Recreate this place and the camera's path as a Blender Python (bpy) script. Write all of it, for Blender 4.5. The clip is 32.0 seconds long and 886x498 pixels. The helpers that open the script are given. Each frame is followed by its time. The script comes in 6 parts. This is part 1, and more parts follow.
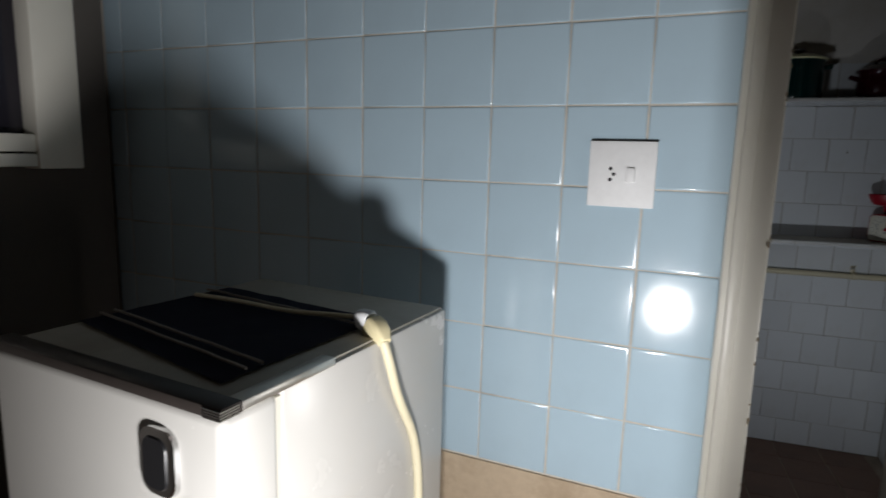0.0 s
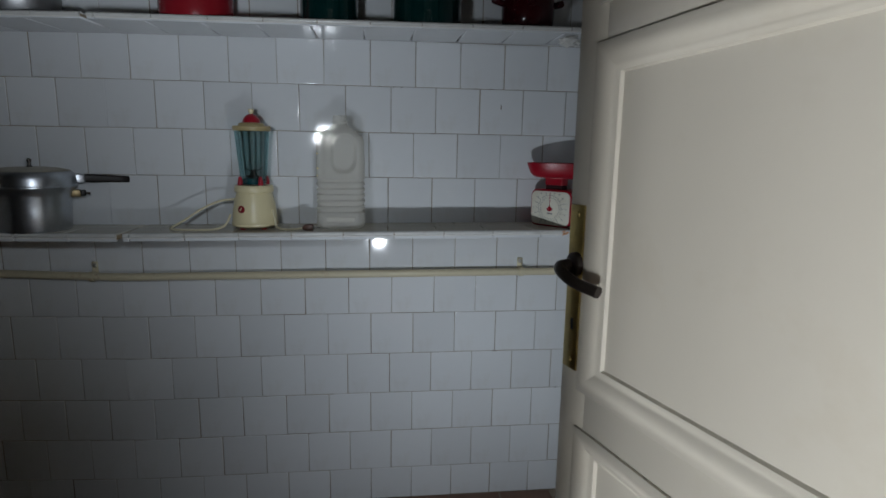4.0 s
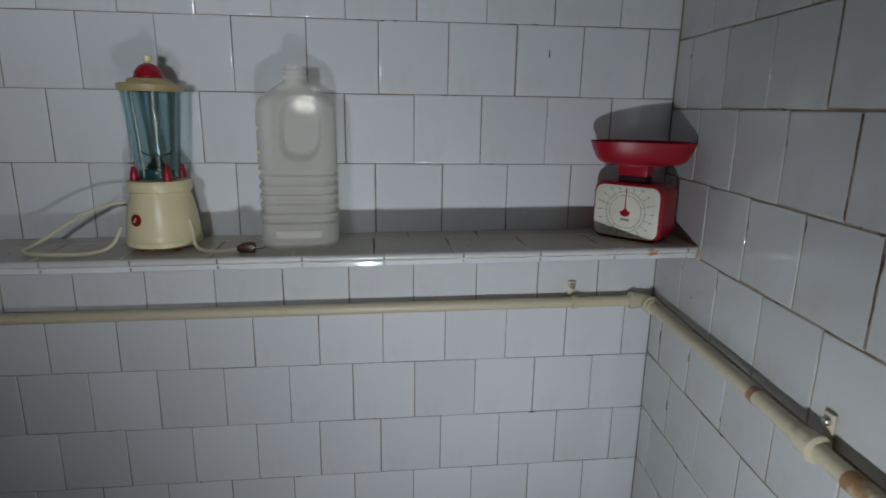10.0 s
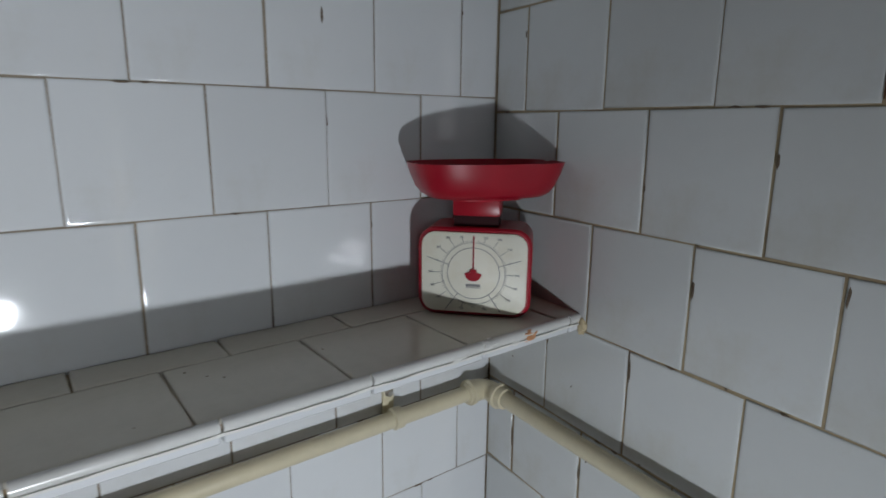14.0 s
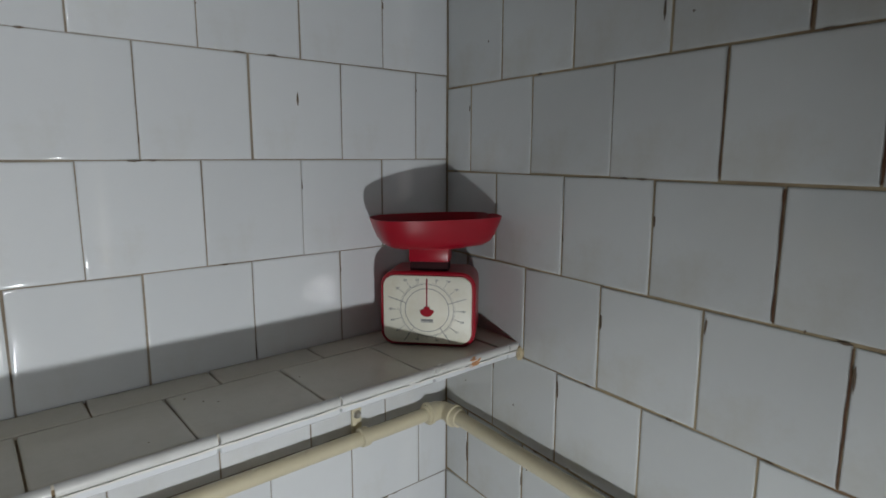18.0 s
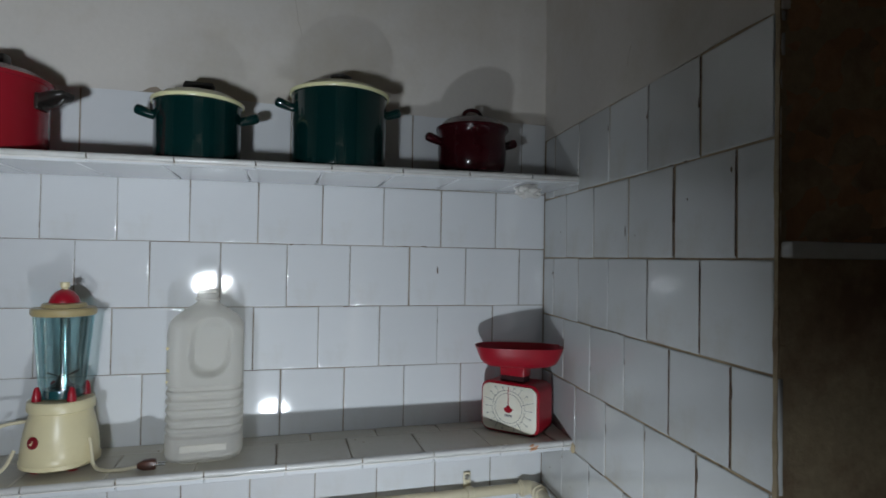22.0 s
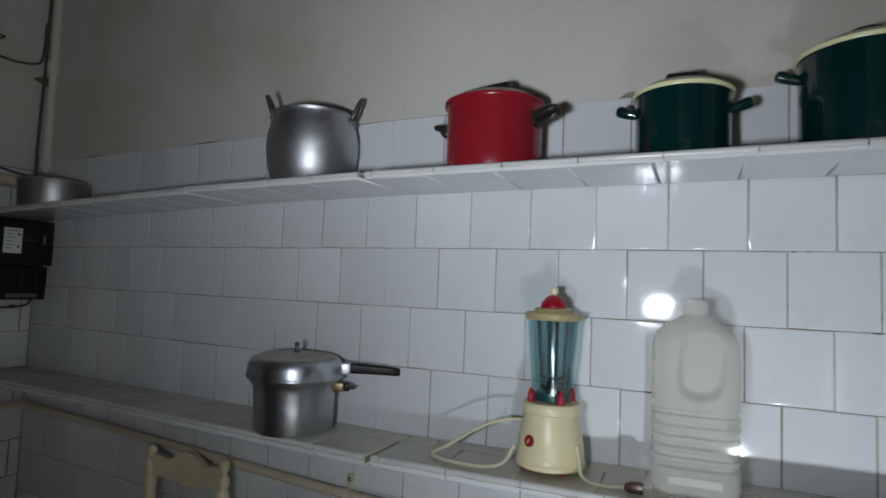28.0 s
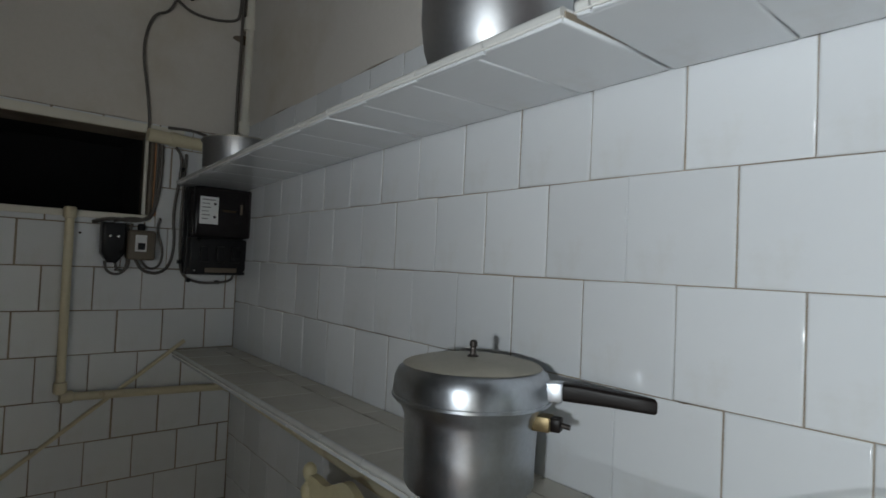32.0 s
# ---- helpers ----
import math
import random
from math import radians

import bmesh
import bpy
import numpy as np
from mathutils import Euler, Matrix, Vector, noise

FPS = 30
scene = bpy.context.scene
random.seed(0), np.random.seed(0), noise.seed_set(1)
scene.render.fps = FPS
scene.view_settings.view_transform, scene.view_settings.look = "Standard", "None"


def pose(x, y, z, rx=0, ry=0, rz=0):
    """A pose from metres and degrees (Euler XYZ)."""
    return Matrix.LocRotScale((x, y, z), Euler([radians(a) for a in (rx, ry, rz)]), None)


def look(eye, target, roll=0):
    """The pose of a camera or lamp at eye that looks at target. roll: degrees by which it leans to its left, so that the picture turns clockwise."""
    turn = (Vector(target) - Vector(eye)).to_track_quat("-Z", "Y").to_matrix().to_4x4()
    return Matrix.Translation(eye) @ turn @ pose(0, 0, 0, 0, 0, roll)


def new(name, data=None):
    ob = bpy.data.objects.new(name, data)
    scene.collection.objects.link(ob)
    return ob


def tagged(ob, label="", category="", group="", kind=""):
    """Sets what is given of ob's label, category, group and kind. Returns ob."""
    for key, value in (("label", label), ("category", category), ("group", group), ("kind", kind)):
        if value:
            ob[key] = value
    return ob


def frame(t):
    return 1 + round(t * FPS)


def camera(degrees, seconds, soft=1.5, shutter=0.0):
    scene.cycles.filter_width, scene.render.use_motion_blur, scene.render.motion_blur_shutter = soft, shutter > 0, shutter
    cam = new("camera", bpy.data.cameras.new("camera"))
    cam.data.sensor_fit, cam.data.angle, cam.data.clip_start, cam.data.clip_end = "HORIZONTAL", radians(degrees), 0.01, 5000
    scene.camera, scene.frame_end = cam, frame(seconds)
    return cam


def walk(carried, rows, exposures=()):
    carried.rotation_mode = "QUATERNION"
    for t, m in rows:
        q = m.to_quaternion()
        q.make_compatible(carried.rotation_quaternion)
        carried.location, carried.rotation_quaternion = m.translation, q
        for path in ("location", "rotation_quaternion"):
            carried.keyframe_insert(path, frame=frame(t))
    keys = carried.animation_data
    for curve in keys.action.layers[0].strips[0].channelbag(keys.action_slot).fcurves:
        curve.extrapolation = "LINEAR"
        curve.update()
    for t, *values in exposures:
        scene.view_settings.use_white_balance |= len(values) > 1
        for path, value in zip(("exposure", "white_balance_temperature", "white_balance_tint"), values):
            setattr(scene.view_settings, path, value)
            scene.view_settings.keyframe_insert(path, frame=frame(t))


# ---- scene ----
cam = camera(74.98, 32.0, soft=1.6, shutter=0.3)
# seconds, x, y, z in metres, then the turn in degrees
PATH = [
    (0, -1.222, -3.164, 1.397, 80.78, -1.55, 18.38),
    (0.5, -1.182, -3.113, 1.383, 81.61, -1.62, 10.26),
    (1, -1.152, -2.898, 1.358, 81.34, -1.69, 1.74),
    (1.5, -1.044, -2.730, 1.344, 81.01, -1.74, -5.17),
    (2, -0.910, -2.610, 1.355, 81.07, -1.06, -7.45),
    (2.5, -0.852, -2.481, 1.355, 80.38, -1.20, -7.76),
    (3, -0.828, -2.299, 1.348, 80.32, -1.16, -8.29),
    (3.5, -0.745, -2.145, 1.343, 79.99, -1.04, -7.57),
    (5.5, -0.717, -1.594, 1.291, 79.31, -0.96, -3.35),
    (6, -0.689, -1.445, 1.301, 78.71, -0.87, -1.96),
    (6.5, -0.732, -1.394, 1.304, 78.33, -0.97, -0.84),
    (7, -0.776, -1.371, 1.313, 77.45, -1.10, -1.28),
    (7.5, -0.763, -1.374, 1.314, 77.18, -0.94, -2.48),
    (8, -0.757, -1.374, 1.311, 76.93, -0.90, -4.26),
    (8.5, -0.702, -1.372, 1.295, 76.39, -0.77, -5.06),
    (9, -0.635, -1.380, 1.308, 75.71, -0.65, -5.57),
    (9.5, -0.622, -1.356, 1.326, 75.61, -0.65, -5.73),
    (10, -0.691, -1.315, 1.342, 76.21, -0.81, -6.60),
    (10.5, -0.770, -1.276, 1.323, 77.19, -1.16, -8.74),
    (11, -0.713, -1.131, 1.308, 77.32, -1.00, -10.44),
    (11.5, -0.661, -1.015, 1.313, 77.28, -0.85, -12.51),
    (12, -0.648, -0.916, 1.319, 77.34, -0.85, -15.23),
    (12.5, -0.682, -0.824, 1.335, 77.15, -0.88, -21.66),
    (13, -0.700, -0.785, 1.344, 77.31, -0.66, -28.65),
    (13.5, -0.707, -0.754, 1.343, 77.77, -0.58, -34.08),
    (14, -0.649, -0.713, 1.326, 77.82, -0.49, -37.21),
    (14.5, -0.533, -0.646, 1.309, 77.06, -0.24, -38.32),
    (15, -0.472, -0.603, 1.298, 75.83, -0.23, -38.28),
    (15.5, -0.437, -0.596, 1.306, 75.20, -0.24, -38.30),
    (17.5, -0.682, -0.737, 1.340, 80.49, -0.40, -42.95),
    (18, -0.716, -0.844, 1.377, 80.68, -0.12, -39.90),
    (18.5, -0.709, -0.957, 1.415, 82.20, -0.08, -37.36),
    (19, -0.724, -1.086, 1.425, 84.87, -0.07, -33.21),
    (19.5, -0.789, -1.178, 1.437, 86.69, -0.36, -27.68),
    (20, -0.875, -1.270, 1.430, 87.95, -0.65, -25.14),
    (20.5, -0.845, -1.302, 1.439, 88.29, -0.70, -24.02),
    (21, -0.776, -1.362, 1.458, 89.38, -0.73, -22.75),
    (21.5, -0.724, -1.421, 1.467, 90.31, -0.75, -19.65),
    (22, -0.692, -1.452, 1.491, 90.94, -0.92, -15.56),
    (22.5, -0.682, -1.453, 1.518, 90.61, -0.94, -10.56),
    (23, -0.687, -1.444, 1.526, 91.12, -1.00, -7.57),
    (23.5, -0.715, -1.445, 1.525, 91.43, -1.04, -5.70),
    (24, -0.727, -1.453, 1.517, 91.53, -1.09, -3.18),
    (24.5, -0.736, -1.456, 1.511, 91.79, -1.16, -0.06),
    (25, -0.747, -1.454, 1.471, 93.26, -1.31, 2.93),
    (25.5, -0.758, -1.448, 1.472, 93.03, -1.36, 6.25),
    (27.5, -0.767, -1.383, 1.442, 93.50, -1.91, 20.37),
    (28, -0.831, -1.318, 1.424, 93.75, -2.18, 24.23),
    (28.5, -0.915, -1.270, 1.426, 93.61, -2.20, 26.87),
    (29, -0.969, -1.216, 1.405, 94.13, -2.63, 28.53),
    (29.5, -0.983, -1.086, 1.409, 93.28, -2.16, 30.87),
    (30, -0.976, -0.984, 1.412, 92.93, -2.25, 33.53),
    (30.5, -0.949, -0.917, 1.420, 92.33, -2.02, 36.99),
    (31, -0.981, -0.859, 1.414, 91.62, -1.74, 41.53),
    (31.5, -1.074, -0.795, 1.413, 90.88, -1.69, 45.39),
    (32, -1.147, -0.739, 1.380, 91.69, -2.49, 48.44),
]
# seconds, stops, kelvin, tint
EXPOSURES = [(0.0, -2.2, 6650, 12), (1.0, -2.2, 6650, 12), (2.0, -2.0, 6650, 12), (2.6, -1.58, 6550, 11), (3.0, -1.13, 6520, 10), (3.5, -0.95, 6500, 10), (5.5, -0.62, 6480, 10), (6.0, -0.57, 6480, 10), (8.0, -0.62, 6600, 11), (10.0, -0.52, 6700, 12), (11.0, -0.57, 6700, 11), (12.0, -0.37, 6700, 11), (13.5, -0.22, 6700, 11),
             (15.5, 0.05, 6750, 12), (18.0, -0.12, 7050, 11), (19.3, -0.25, 6950, 9), (20.0, -0.05, 6550, 9), (23.0, -0.02, 6500, 10), (25.0, -0.16, 6500, 10), (27.5, 0.03, 6500, 10), (30.0, 0.28, 6480, 9), (32.0, 0.55, 6750, 8)]
walk(cam, [(t, pose(x, y, z, rx, ry, rz)) for t, x, y, z, rx, ry, rz in PATH], EXPOSURES)

# ---- world and lamps: a dark house, lit by hand-held lamps alone ----
world = bpy.data.worlds.new("night")
scene.world = world
world.use_nodes = True
world.node_tree.nodes["Background"].inputs[0].default_value = (0.5, 0.55, 0.7, 1)
world.node_tree.nodes["Background"].inputs[1].default_value = 0.004


def lamp(name, kind, watts, radius, m, colour=(0.86, 0.95, 1.04)):
    data = bpy.data.lights.new(name, kind)
    data.energy, data.color = watts, colour
    data.shadow_soft_size = radius
    ob = new(name, data)
    ob.matrix_world = m
    return ob


# torch carried into the front room: its beam lights the fridge and the blue tiles up to the door jamb
def torch(name, watts, eye, heading, tilt, cone, soft, colour=(0.97, 0.98, 1.0)):
    ob = lamp(name, "SPOT", watts, 0.05, pose(*eye, 90 + tilt, 0, heading), colour)
    ob.data.spot_size, ob.data.spot_blend = radians(cone), soft
    return ob


torch("torch_front_room", 162, (-1.28, -3.04, 0.89), 71.2, 0, 170, 0.02)
# the same torch in the doorway, on the open leaf and on the jamb
torch("torch_doorway", 92, (-0.85, -2.62, 0.90), -101.0, 0, 170, 0.02)
torch("torch_jamb", 12, (-0.73, -2.30, 1.0), 125.5, 0, 170, 0.02)


# lamps held in the middle of the kitchen: one at the waist turned down to the corner, one at the chest turned up to the pots
for name, watts, eye, aim, size, spread in (("lamp_low", 4.8, (-0.72, -1.22, 0.80), (-0.30, 0.0, 0.62), 0.05, 126),
                                            ("lamp_high", 4.8, (-1.02, -1.42, 1.36), (-1.42, 0.0, 2.10), 0.10, 120)):
    panel = lamp(name, "AREA", watts, 0.05, look(eye, aim))
    panel.data.shape, panel.data.size, panel.data.size_y, panel.data.spread = "RECTANGLE", size, size * 0.8, radians(spread)




# ---- materials ----
def nodes_of(name):
    m = bpy.data.materials.new(name)
    m.use_nodes = True
    nt = m.node_tree
    return m, nt, nt.nodes["Principled BSDF"], nt.links


def noise_node(nt, scale, detail=4.0, rough=0.6, coord="Object"):
    c = nt.nodes.new("ShaderNodeTexCoord")
    n = nt.nodes.new("ShaderNodeTexNoise")
    n.inputs["Scale"].default_value, n.inputs["Detail"].default_value, n.inputs["Roughness"].default_value = scale, detail, rough
    nt.links.new(c.outputs[coord], n.inputs["Vector"])
    return n


def ramp(nt, socket, lo, hi):
    r = nt.nodes.new("ShaderNodeMapRange")
    r.inputs["From Min"].default_value, r.inputs["From Max"].default_value = lo, hi
    nt.links.new(socket, r.inputs["Value"])
    return r.outputs["Result"]


def blend(nt, fac, a, b, mode="MIX"):
    x = nt.nodes.new("ShaderNodeMix")
    x.data_type, x.blend_type = "RGBA", mode
    for sock, v in ((x.inputs["Factor"], fac), (x.inputs["A"], a), (x.inputs["B"], b)):
        if isinstance(v, (int, float)):
            sock.default_value = v
        elif isinstance(v, tuple):
            sock.default_value = (*v, 1)
        else:
            nt.links.new(v, sock)
    return x.outputs["Result"]


def shade(c, k):
    return tuple(min(1.0, v * k) for v in c)


def surface(name, colour, rough=0.5, metal=0.0, grain=60.0, spread=0.08, stain=None, stain_scale=5.0, stain_at=(0.5, 0.75), stain_mix=0.6,
            bump=0.0, bump_scale=200.0, per_object=0.0, rough_var=0.1, coat=0.0, spec=0.5, world_space=False):
    """Colour with fine grain, broad stains with a shape of their own, uneven gloss and a fine relief."""
    m, nt, bsdf, links = nodes_of(name)
    coord = "Object"
    fine = noise_node(nt, grain, 5, coord=coord)
    col = blend(nt, fine.outputs["Fac"], shade(colour, 1 - spread), shade(colour, 1 + spread))
    if stain:
        big = noise_node(nt, stain_scale, 6, 0.65, coord)
        f = ramp(nt, big.outputs["Fac"], *stain_at)
        k = nt.nodes.new("ShaderNodeMath")
        k.operation = "MULTIPLY"
        k.inputs[1].default_value = stain_mix
        links.new(f, k.inputs[0])
        col = blend(nt, k.outputs[0], col, stain)
    if per_object:
        info = nt.nodes.new("ShaderNodeObjectInfo")
        v = nt.nodes.new("ShaderNodeMapRange")
        v.inputs["To Min"].default_value, v.inputs["To Max"].default_value = 1 - per_object, 1.0
        links.new(info.outputs["Random"], v.inputs["Value"])
        comb = nt.nodes.new("ShaderNodeCombineColor")
        for i in range(3):
            links.new(v.outputs["Result"], comb.inputs[i])
        col = blend(nt, 1.0, col, comb.outputs[0], "MULTIPLY")
    links.new(col, bsdf.inputs["Base Color"])
    worn = noise_node(nt, stain_scale * 2.3, 5, 0.6, coord)
    r = nt.nodes.new("ShaderNodeMapRange")
    r.inputs["To Min"].default_value, r.inputs["To Max"].default_value = max(0.02, rough - rough_var), min(1, rough + rough_var)
    links.new(worn.outputs["Fac"], r.inputs["Value"])
    links.new(r.outputs["Result"], bsdf.inputs["Roughness"])
    bsdf.inputs["Metallic"].default_value = metal
    bsdf.inputs["Coat Weight"].default_value = coat
    bsdf.inputs["Specular IOR Level"].default_value = spec
    if bump:
        relief = noise_node(nt, bump_scale, 4, coord=coord)
        b = nt.nodes.new("ShaderNodeBump")
        b.inputs["Strength"].default_value, b.inputs["Distance"].default_value = bump, 0.002
        links.new(relief.outputs["Fac"], b.inputs["Height"])
        links.new(b.outputs["Normal"], bsdf.inputs["Normal"])
    return m


TILE = surface("white_glazed_tile", (0.72, 0.74, 0.76), 0.07, grain=30, spread=0.02, stain=(0.55, 0.53, 0.47), stain_scale=9, stain_at=(0.56, 0.8), stain_mix=0.35, per_object=0.10, rough_var=0.05, bump=0.05, bump_scale=14)
TILE_OLD = surface("old_white_tile", (0.62, 0.64, 0.64), 0.13, grain=30, spread=0.03, stain=(0.42, 0.38, 0.28), stain_scale=7, stain_at=(0.52, 0.8), stain_mix=0.45, per_object=0.14, rough_var=0.06, bump=0.06, bump_scale=14)
TILE_SHELF = surface("shelf_tile", (0.66, 0.66, 0.64), 0.22, grain=40, spread=0.04, stain=(0.36, 0.32, 0.25), stain_scale=9, stain_at=(0.5, 0.8), stain_mix=0.4, per_object=0.10, rough_var=0.1)
TILE_SHELF_LOW = surface("grimy_shelf_tile", (0.58, 0.545, 0.465), 0.25, grain=40, spread=0.05, stain=(0.33, 0.28, 0.20), stain_scale=8, stain_at=(0.42, 0.85), stain_mix=0.35, per_object=0.12, rough_var=0.04)
TILE_BLUE = surface("blue_glazed_tile", (0.42, 0.55, 0.63), 0.12, grain=25, spread=0.02, stain=(0.33, 0.42, 0.48), stain_scale=6, stain_mix=0.3, per_object=0.05, rough_var=0.04, bump=0.05, bump_scale=12)
GROUT = surface("dirty_grout", (0.30, 0.25, 0.19), 0.9, grain=80, spread=0.3, stain=(0.09, 0.06, 0.04), stain_scale=5, stain_at=(0.45, 0.7), stain_mix=0.8)
GROUT_OLD = surface("yellow_brown_grout", (0.34, 0.27, 0.17), 0.9, grain=60, spread=0.35, stain=(0.16, 0.09, 0.05), stain_scale=6, stain_at=(0.48, 0.66), stain_mix=0.8, bump=0.4, bump_scale=120)
GROUT_BLUE = surface("beige_grout", (0.52, 0.49, 0.43), 0.9, grain=80, spread=0.2, stain=(0.25, 0.2, 0.15), stain_scale=6, stain_at=(0.5, 0.75))
PLASTER = surface("old_plaster", (0.60, 0.57, 0.53), 0.85, grain=90, spread=0.05, stain=(0.44, 0.38, 0.28), stain_scale=2.2, stain_at=(0.48, 0.72), stain_mix=0.55, bump=0.25, bump_scale=40)
# plaster of the closing walls: shade put into the colour to hold down bounce
DIM_PLASTER = surface("bounce_dimmed_plaster", (0.10, 0.09, 0.08), 0.9, stain=(0.12, 0.1, 0.08), stain_scale=2.0)
RAW = surface("raw_brown_plaster", (0.36, 0.22, 0.12), 0.9, grain=40, spread=0.35, stain=(0.55, 0.40, 0.27), stain_scale=14, bump=0.9, bump_scale=30)
FLOOR = surface("dark_red_floor_tile", (0.16, 0.085, 0.055), 0.5, grain=60, spread=0.2, stain=(0.09, 0.06, 0.045), stain_scale=4, per_object=0.2)
PAINT = surface("cream_gloss_paint", (0.70, 0.68, 0.60), 0.32, grain=20, spread=0.02, stain=(0.55, 0.50, 0.38), stain_scale=6, stain_at=(0.55, 0.8), stain_mix=0.4, bump=0.12, bump_scale=60)
PIPE = surface("cream_pipe_paint", (0.62, 0.56, 0.40), 0.4, grain=60, spread=0.08, stain=(0.30, 0.15, 0.06), stain_scale=9, stain_at=(0.62, 0.72), stain_mix=0.7, bump=0.2, bump_scale=90)
ENAMEL_W = surface("white_appliance_enamel", (0.50, 0.49, 0.46), 0.25, grain=15, spread=0.02, stain=(0.55, 0.5, 0.4), stain_scale=5, stain_at=(0.55, 0.8), stain_mix=0.35)
BRASS = surface("worn_brass", (0.62, 0.48, 0.18), 0.32, 1.0, grain=90, spread=0.15, stain=(0.25, 0.17, 0.07), stain_scale=30)
OLD_BRASS = surface("tarnished_brass", (0.26, 0.20, 0.11), 0.45, 0.9, grain=90, spread=0.2)
IRON = surface("dark_brown_metal", (0.06, 0.05, 0.045), 0.35, 0.6, spread=0.2)
CHROME = surface("chrome", (0.72, 0.72, 0.72), 0.12, 1.0, spread=0.03)
ALU = surface("scuffed_aluminium", (0.50, 0.51, 0.53), 0.46, 1.0, grain=140, spread=0.10, stain=(0.55, 0.54, 0.53), stain_scale=9, stain_mix=0.5, rough_var=0.10, bump=0.05, bump_scale=160)
ALU_DULL = surface("dull_lid_aluminium", (0.66, 0.64, 0.59), 0.40, 1.0, grain=140, spread=0.10, stain=(0.36, 0.32, 0.26), stain_scale=8, stain_mix=0.5)
ALU_COOKER = surface("brushed_aluminium", (0.52, 0.55, 0.59), 0.36, 1.0, grain=120, spread=0.16, stain=(0.50, 0.48, 0.45), stain_scale=11, stain_mix=0.5, rough_var=0.16, bump=0.09, bump_scale=180)
for metal, stretch in ((ALU, 0.15), (ALU_COOKER, 0.55)):
    # turned on a lathe: highlights stretch up and down
    metal.node_tree.nodes["Principled BSDF"].inputs["Anisotropic"].default_value = stretch
    metal.node_tree.nodes["Principled BSDF"].inputs["Anisotropic Rotation"].default_value = 0.25
ALU_DARK = surface("tarnished_dark_aluminium", (0.16, 0.15, 0.14), 0.42, 0.8, spread=0.2)
BAKELITE = surface("black_bakelite", (0.02, 0.018, 0.016), 0.35, spread=0.2, rough_var=0.15)
BROWN_BAK = surface("brown_bakelite", (0.010, 0.007, 0.006), 0.40, spec=0.2, spread=0.2)
RED_E = surface("red_enamel", (0.25, 0.011, 0.020), 0.24, grain=30, spread=0.06, stain=(0.21, 0.010, 0.012), stain_scale=8, coat=0.0, spec=0.35)
GREEN_E = surface("dark_green_enamel", (0.0018, 0.020, 0.019), 0.12, grain=30, spread=0.1, coat=0.4)
MAROON_E = surface("maroon_enamel", (0.030, 0.003, 0.005), 0.14, grain=30, spread=0.1, coat=0.1, spec=0.4)
CREAM_E = surface("cream_enamel", (0.74, 0.72, 0.42), 0.2, grain=30, spread=0.03, stain=(0.05, 0.03, 0.02), stain_scale=40, stain_at=(0.70, 0.73), stain_mix=0.9)
CREAM_P = surface("yellowed_cream_plastic", (0.72, 0.64, 0.40), 0.33, grain=20, spread=0.03, stain=(0.52, 0.42, 0.22), stain_scale=12, stain_at=(0.5, 0.8), stain_mix=0.4)
TAN_P = surface("tan_lid_plastic", (0.41, 0.33, 0.165), 0.35, grain=30, spread=0.06, stain=(0.33, 0.25, 0.12), stain_scale=20)
RED_P = surface("red_plastic", (0.33, 0.005, 0.018), 0.33, grain=40, spread=0.04)
DIAL_W = surface("yellowed_dial", (0.74, 0.72, 0.62), 0.45, grain=20, spread=0.03, stain=(0.6, 0.52, 0.36), stain_scale=14)
INK = surface("black_print", (0.03, 0.03, 0.03), 0.5)
GREY_INK = surface("grey_print", (0.22, 0.22, 0.22), 0.5)
BROWN_P = surface("brown_plug_plastic", (0.07, 0.026, 0.016), 0.35)
WIRE = surface("grey_cable", (0.095, 0.085, 0.075), 0.5, spread=0.15)
CREAM_WIRE = surface("cream_cable", (0.66, 0.60, 0.42), 0.45)
BLACK_P = surface("black_plastic", (0.010, 0.010, 0.011), 0.3, spec=0.3)
GREY_BOX = surface("brown_grey_plastic", (0.14, 0.115, 0.085), 0.45)
PAPER = surface("white_paper_label", (0.75, 0.76, 0.76), 0.6)
CLOTH = surface("navy_cloth", (0.012, 0.014, 0.035), 0.95, grain=300, spread=0.4, bump=0.5, bump_scale=700)
THREAD = surface("pale_stripe", (0.28, 0.25, 0.22), 0.95, grain=300, spread=0.3)
CHIP = surface("bare_terracotta", (0.60, 0.30, 0.15), 0.8, spread=0.15)
CEMENT = surface("rough_white", (0.70, 0.69, 0.66), 0.7, bump=0.4, bump_scale=60)
YELLOW_PAINT = surface("yellowed_furniture_paint", (0.62, 0.56, 0.36), 0.35, stain=(0.4, 0.33, 0.18), stain_scale=16, stain_mix=0.4)
# shade of the shaft, holes and gaps put into near-black; also chip black
DARK = surface("shade_and_chip_black", (0.012, 0.012, 0.013), 0.9)
BEIGE_FLOOR = surface("beige_stone", (0.46, 0.36, 0.25), 0.7, stain=(0.30, 0.22, 0.14), stain_scale=14, spread=0.15, bump=0.3)


def glassy(name, colour, rough, ior=1.45, weight=1.0):
    m, nt, bsdf, links = nodes_of(name)
    bsdf.inputs["Base Color"].default_value = (*colour, 1)
    bsdf.inputs["Roughness"].default_value = rough
    bsdf.inputs["IOR"].default_value = ior
    bsdf.inputs["Transmission Weight"].default_value = weight
    return m


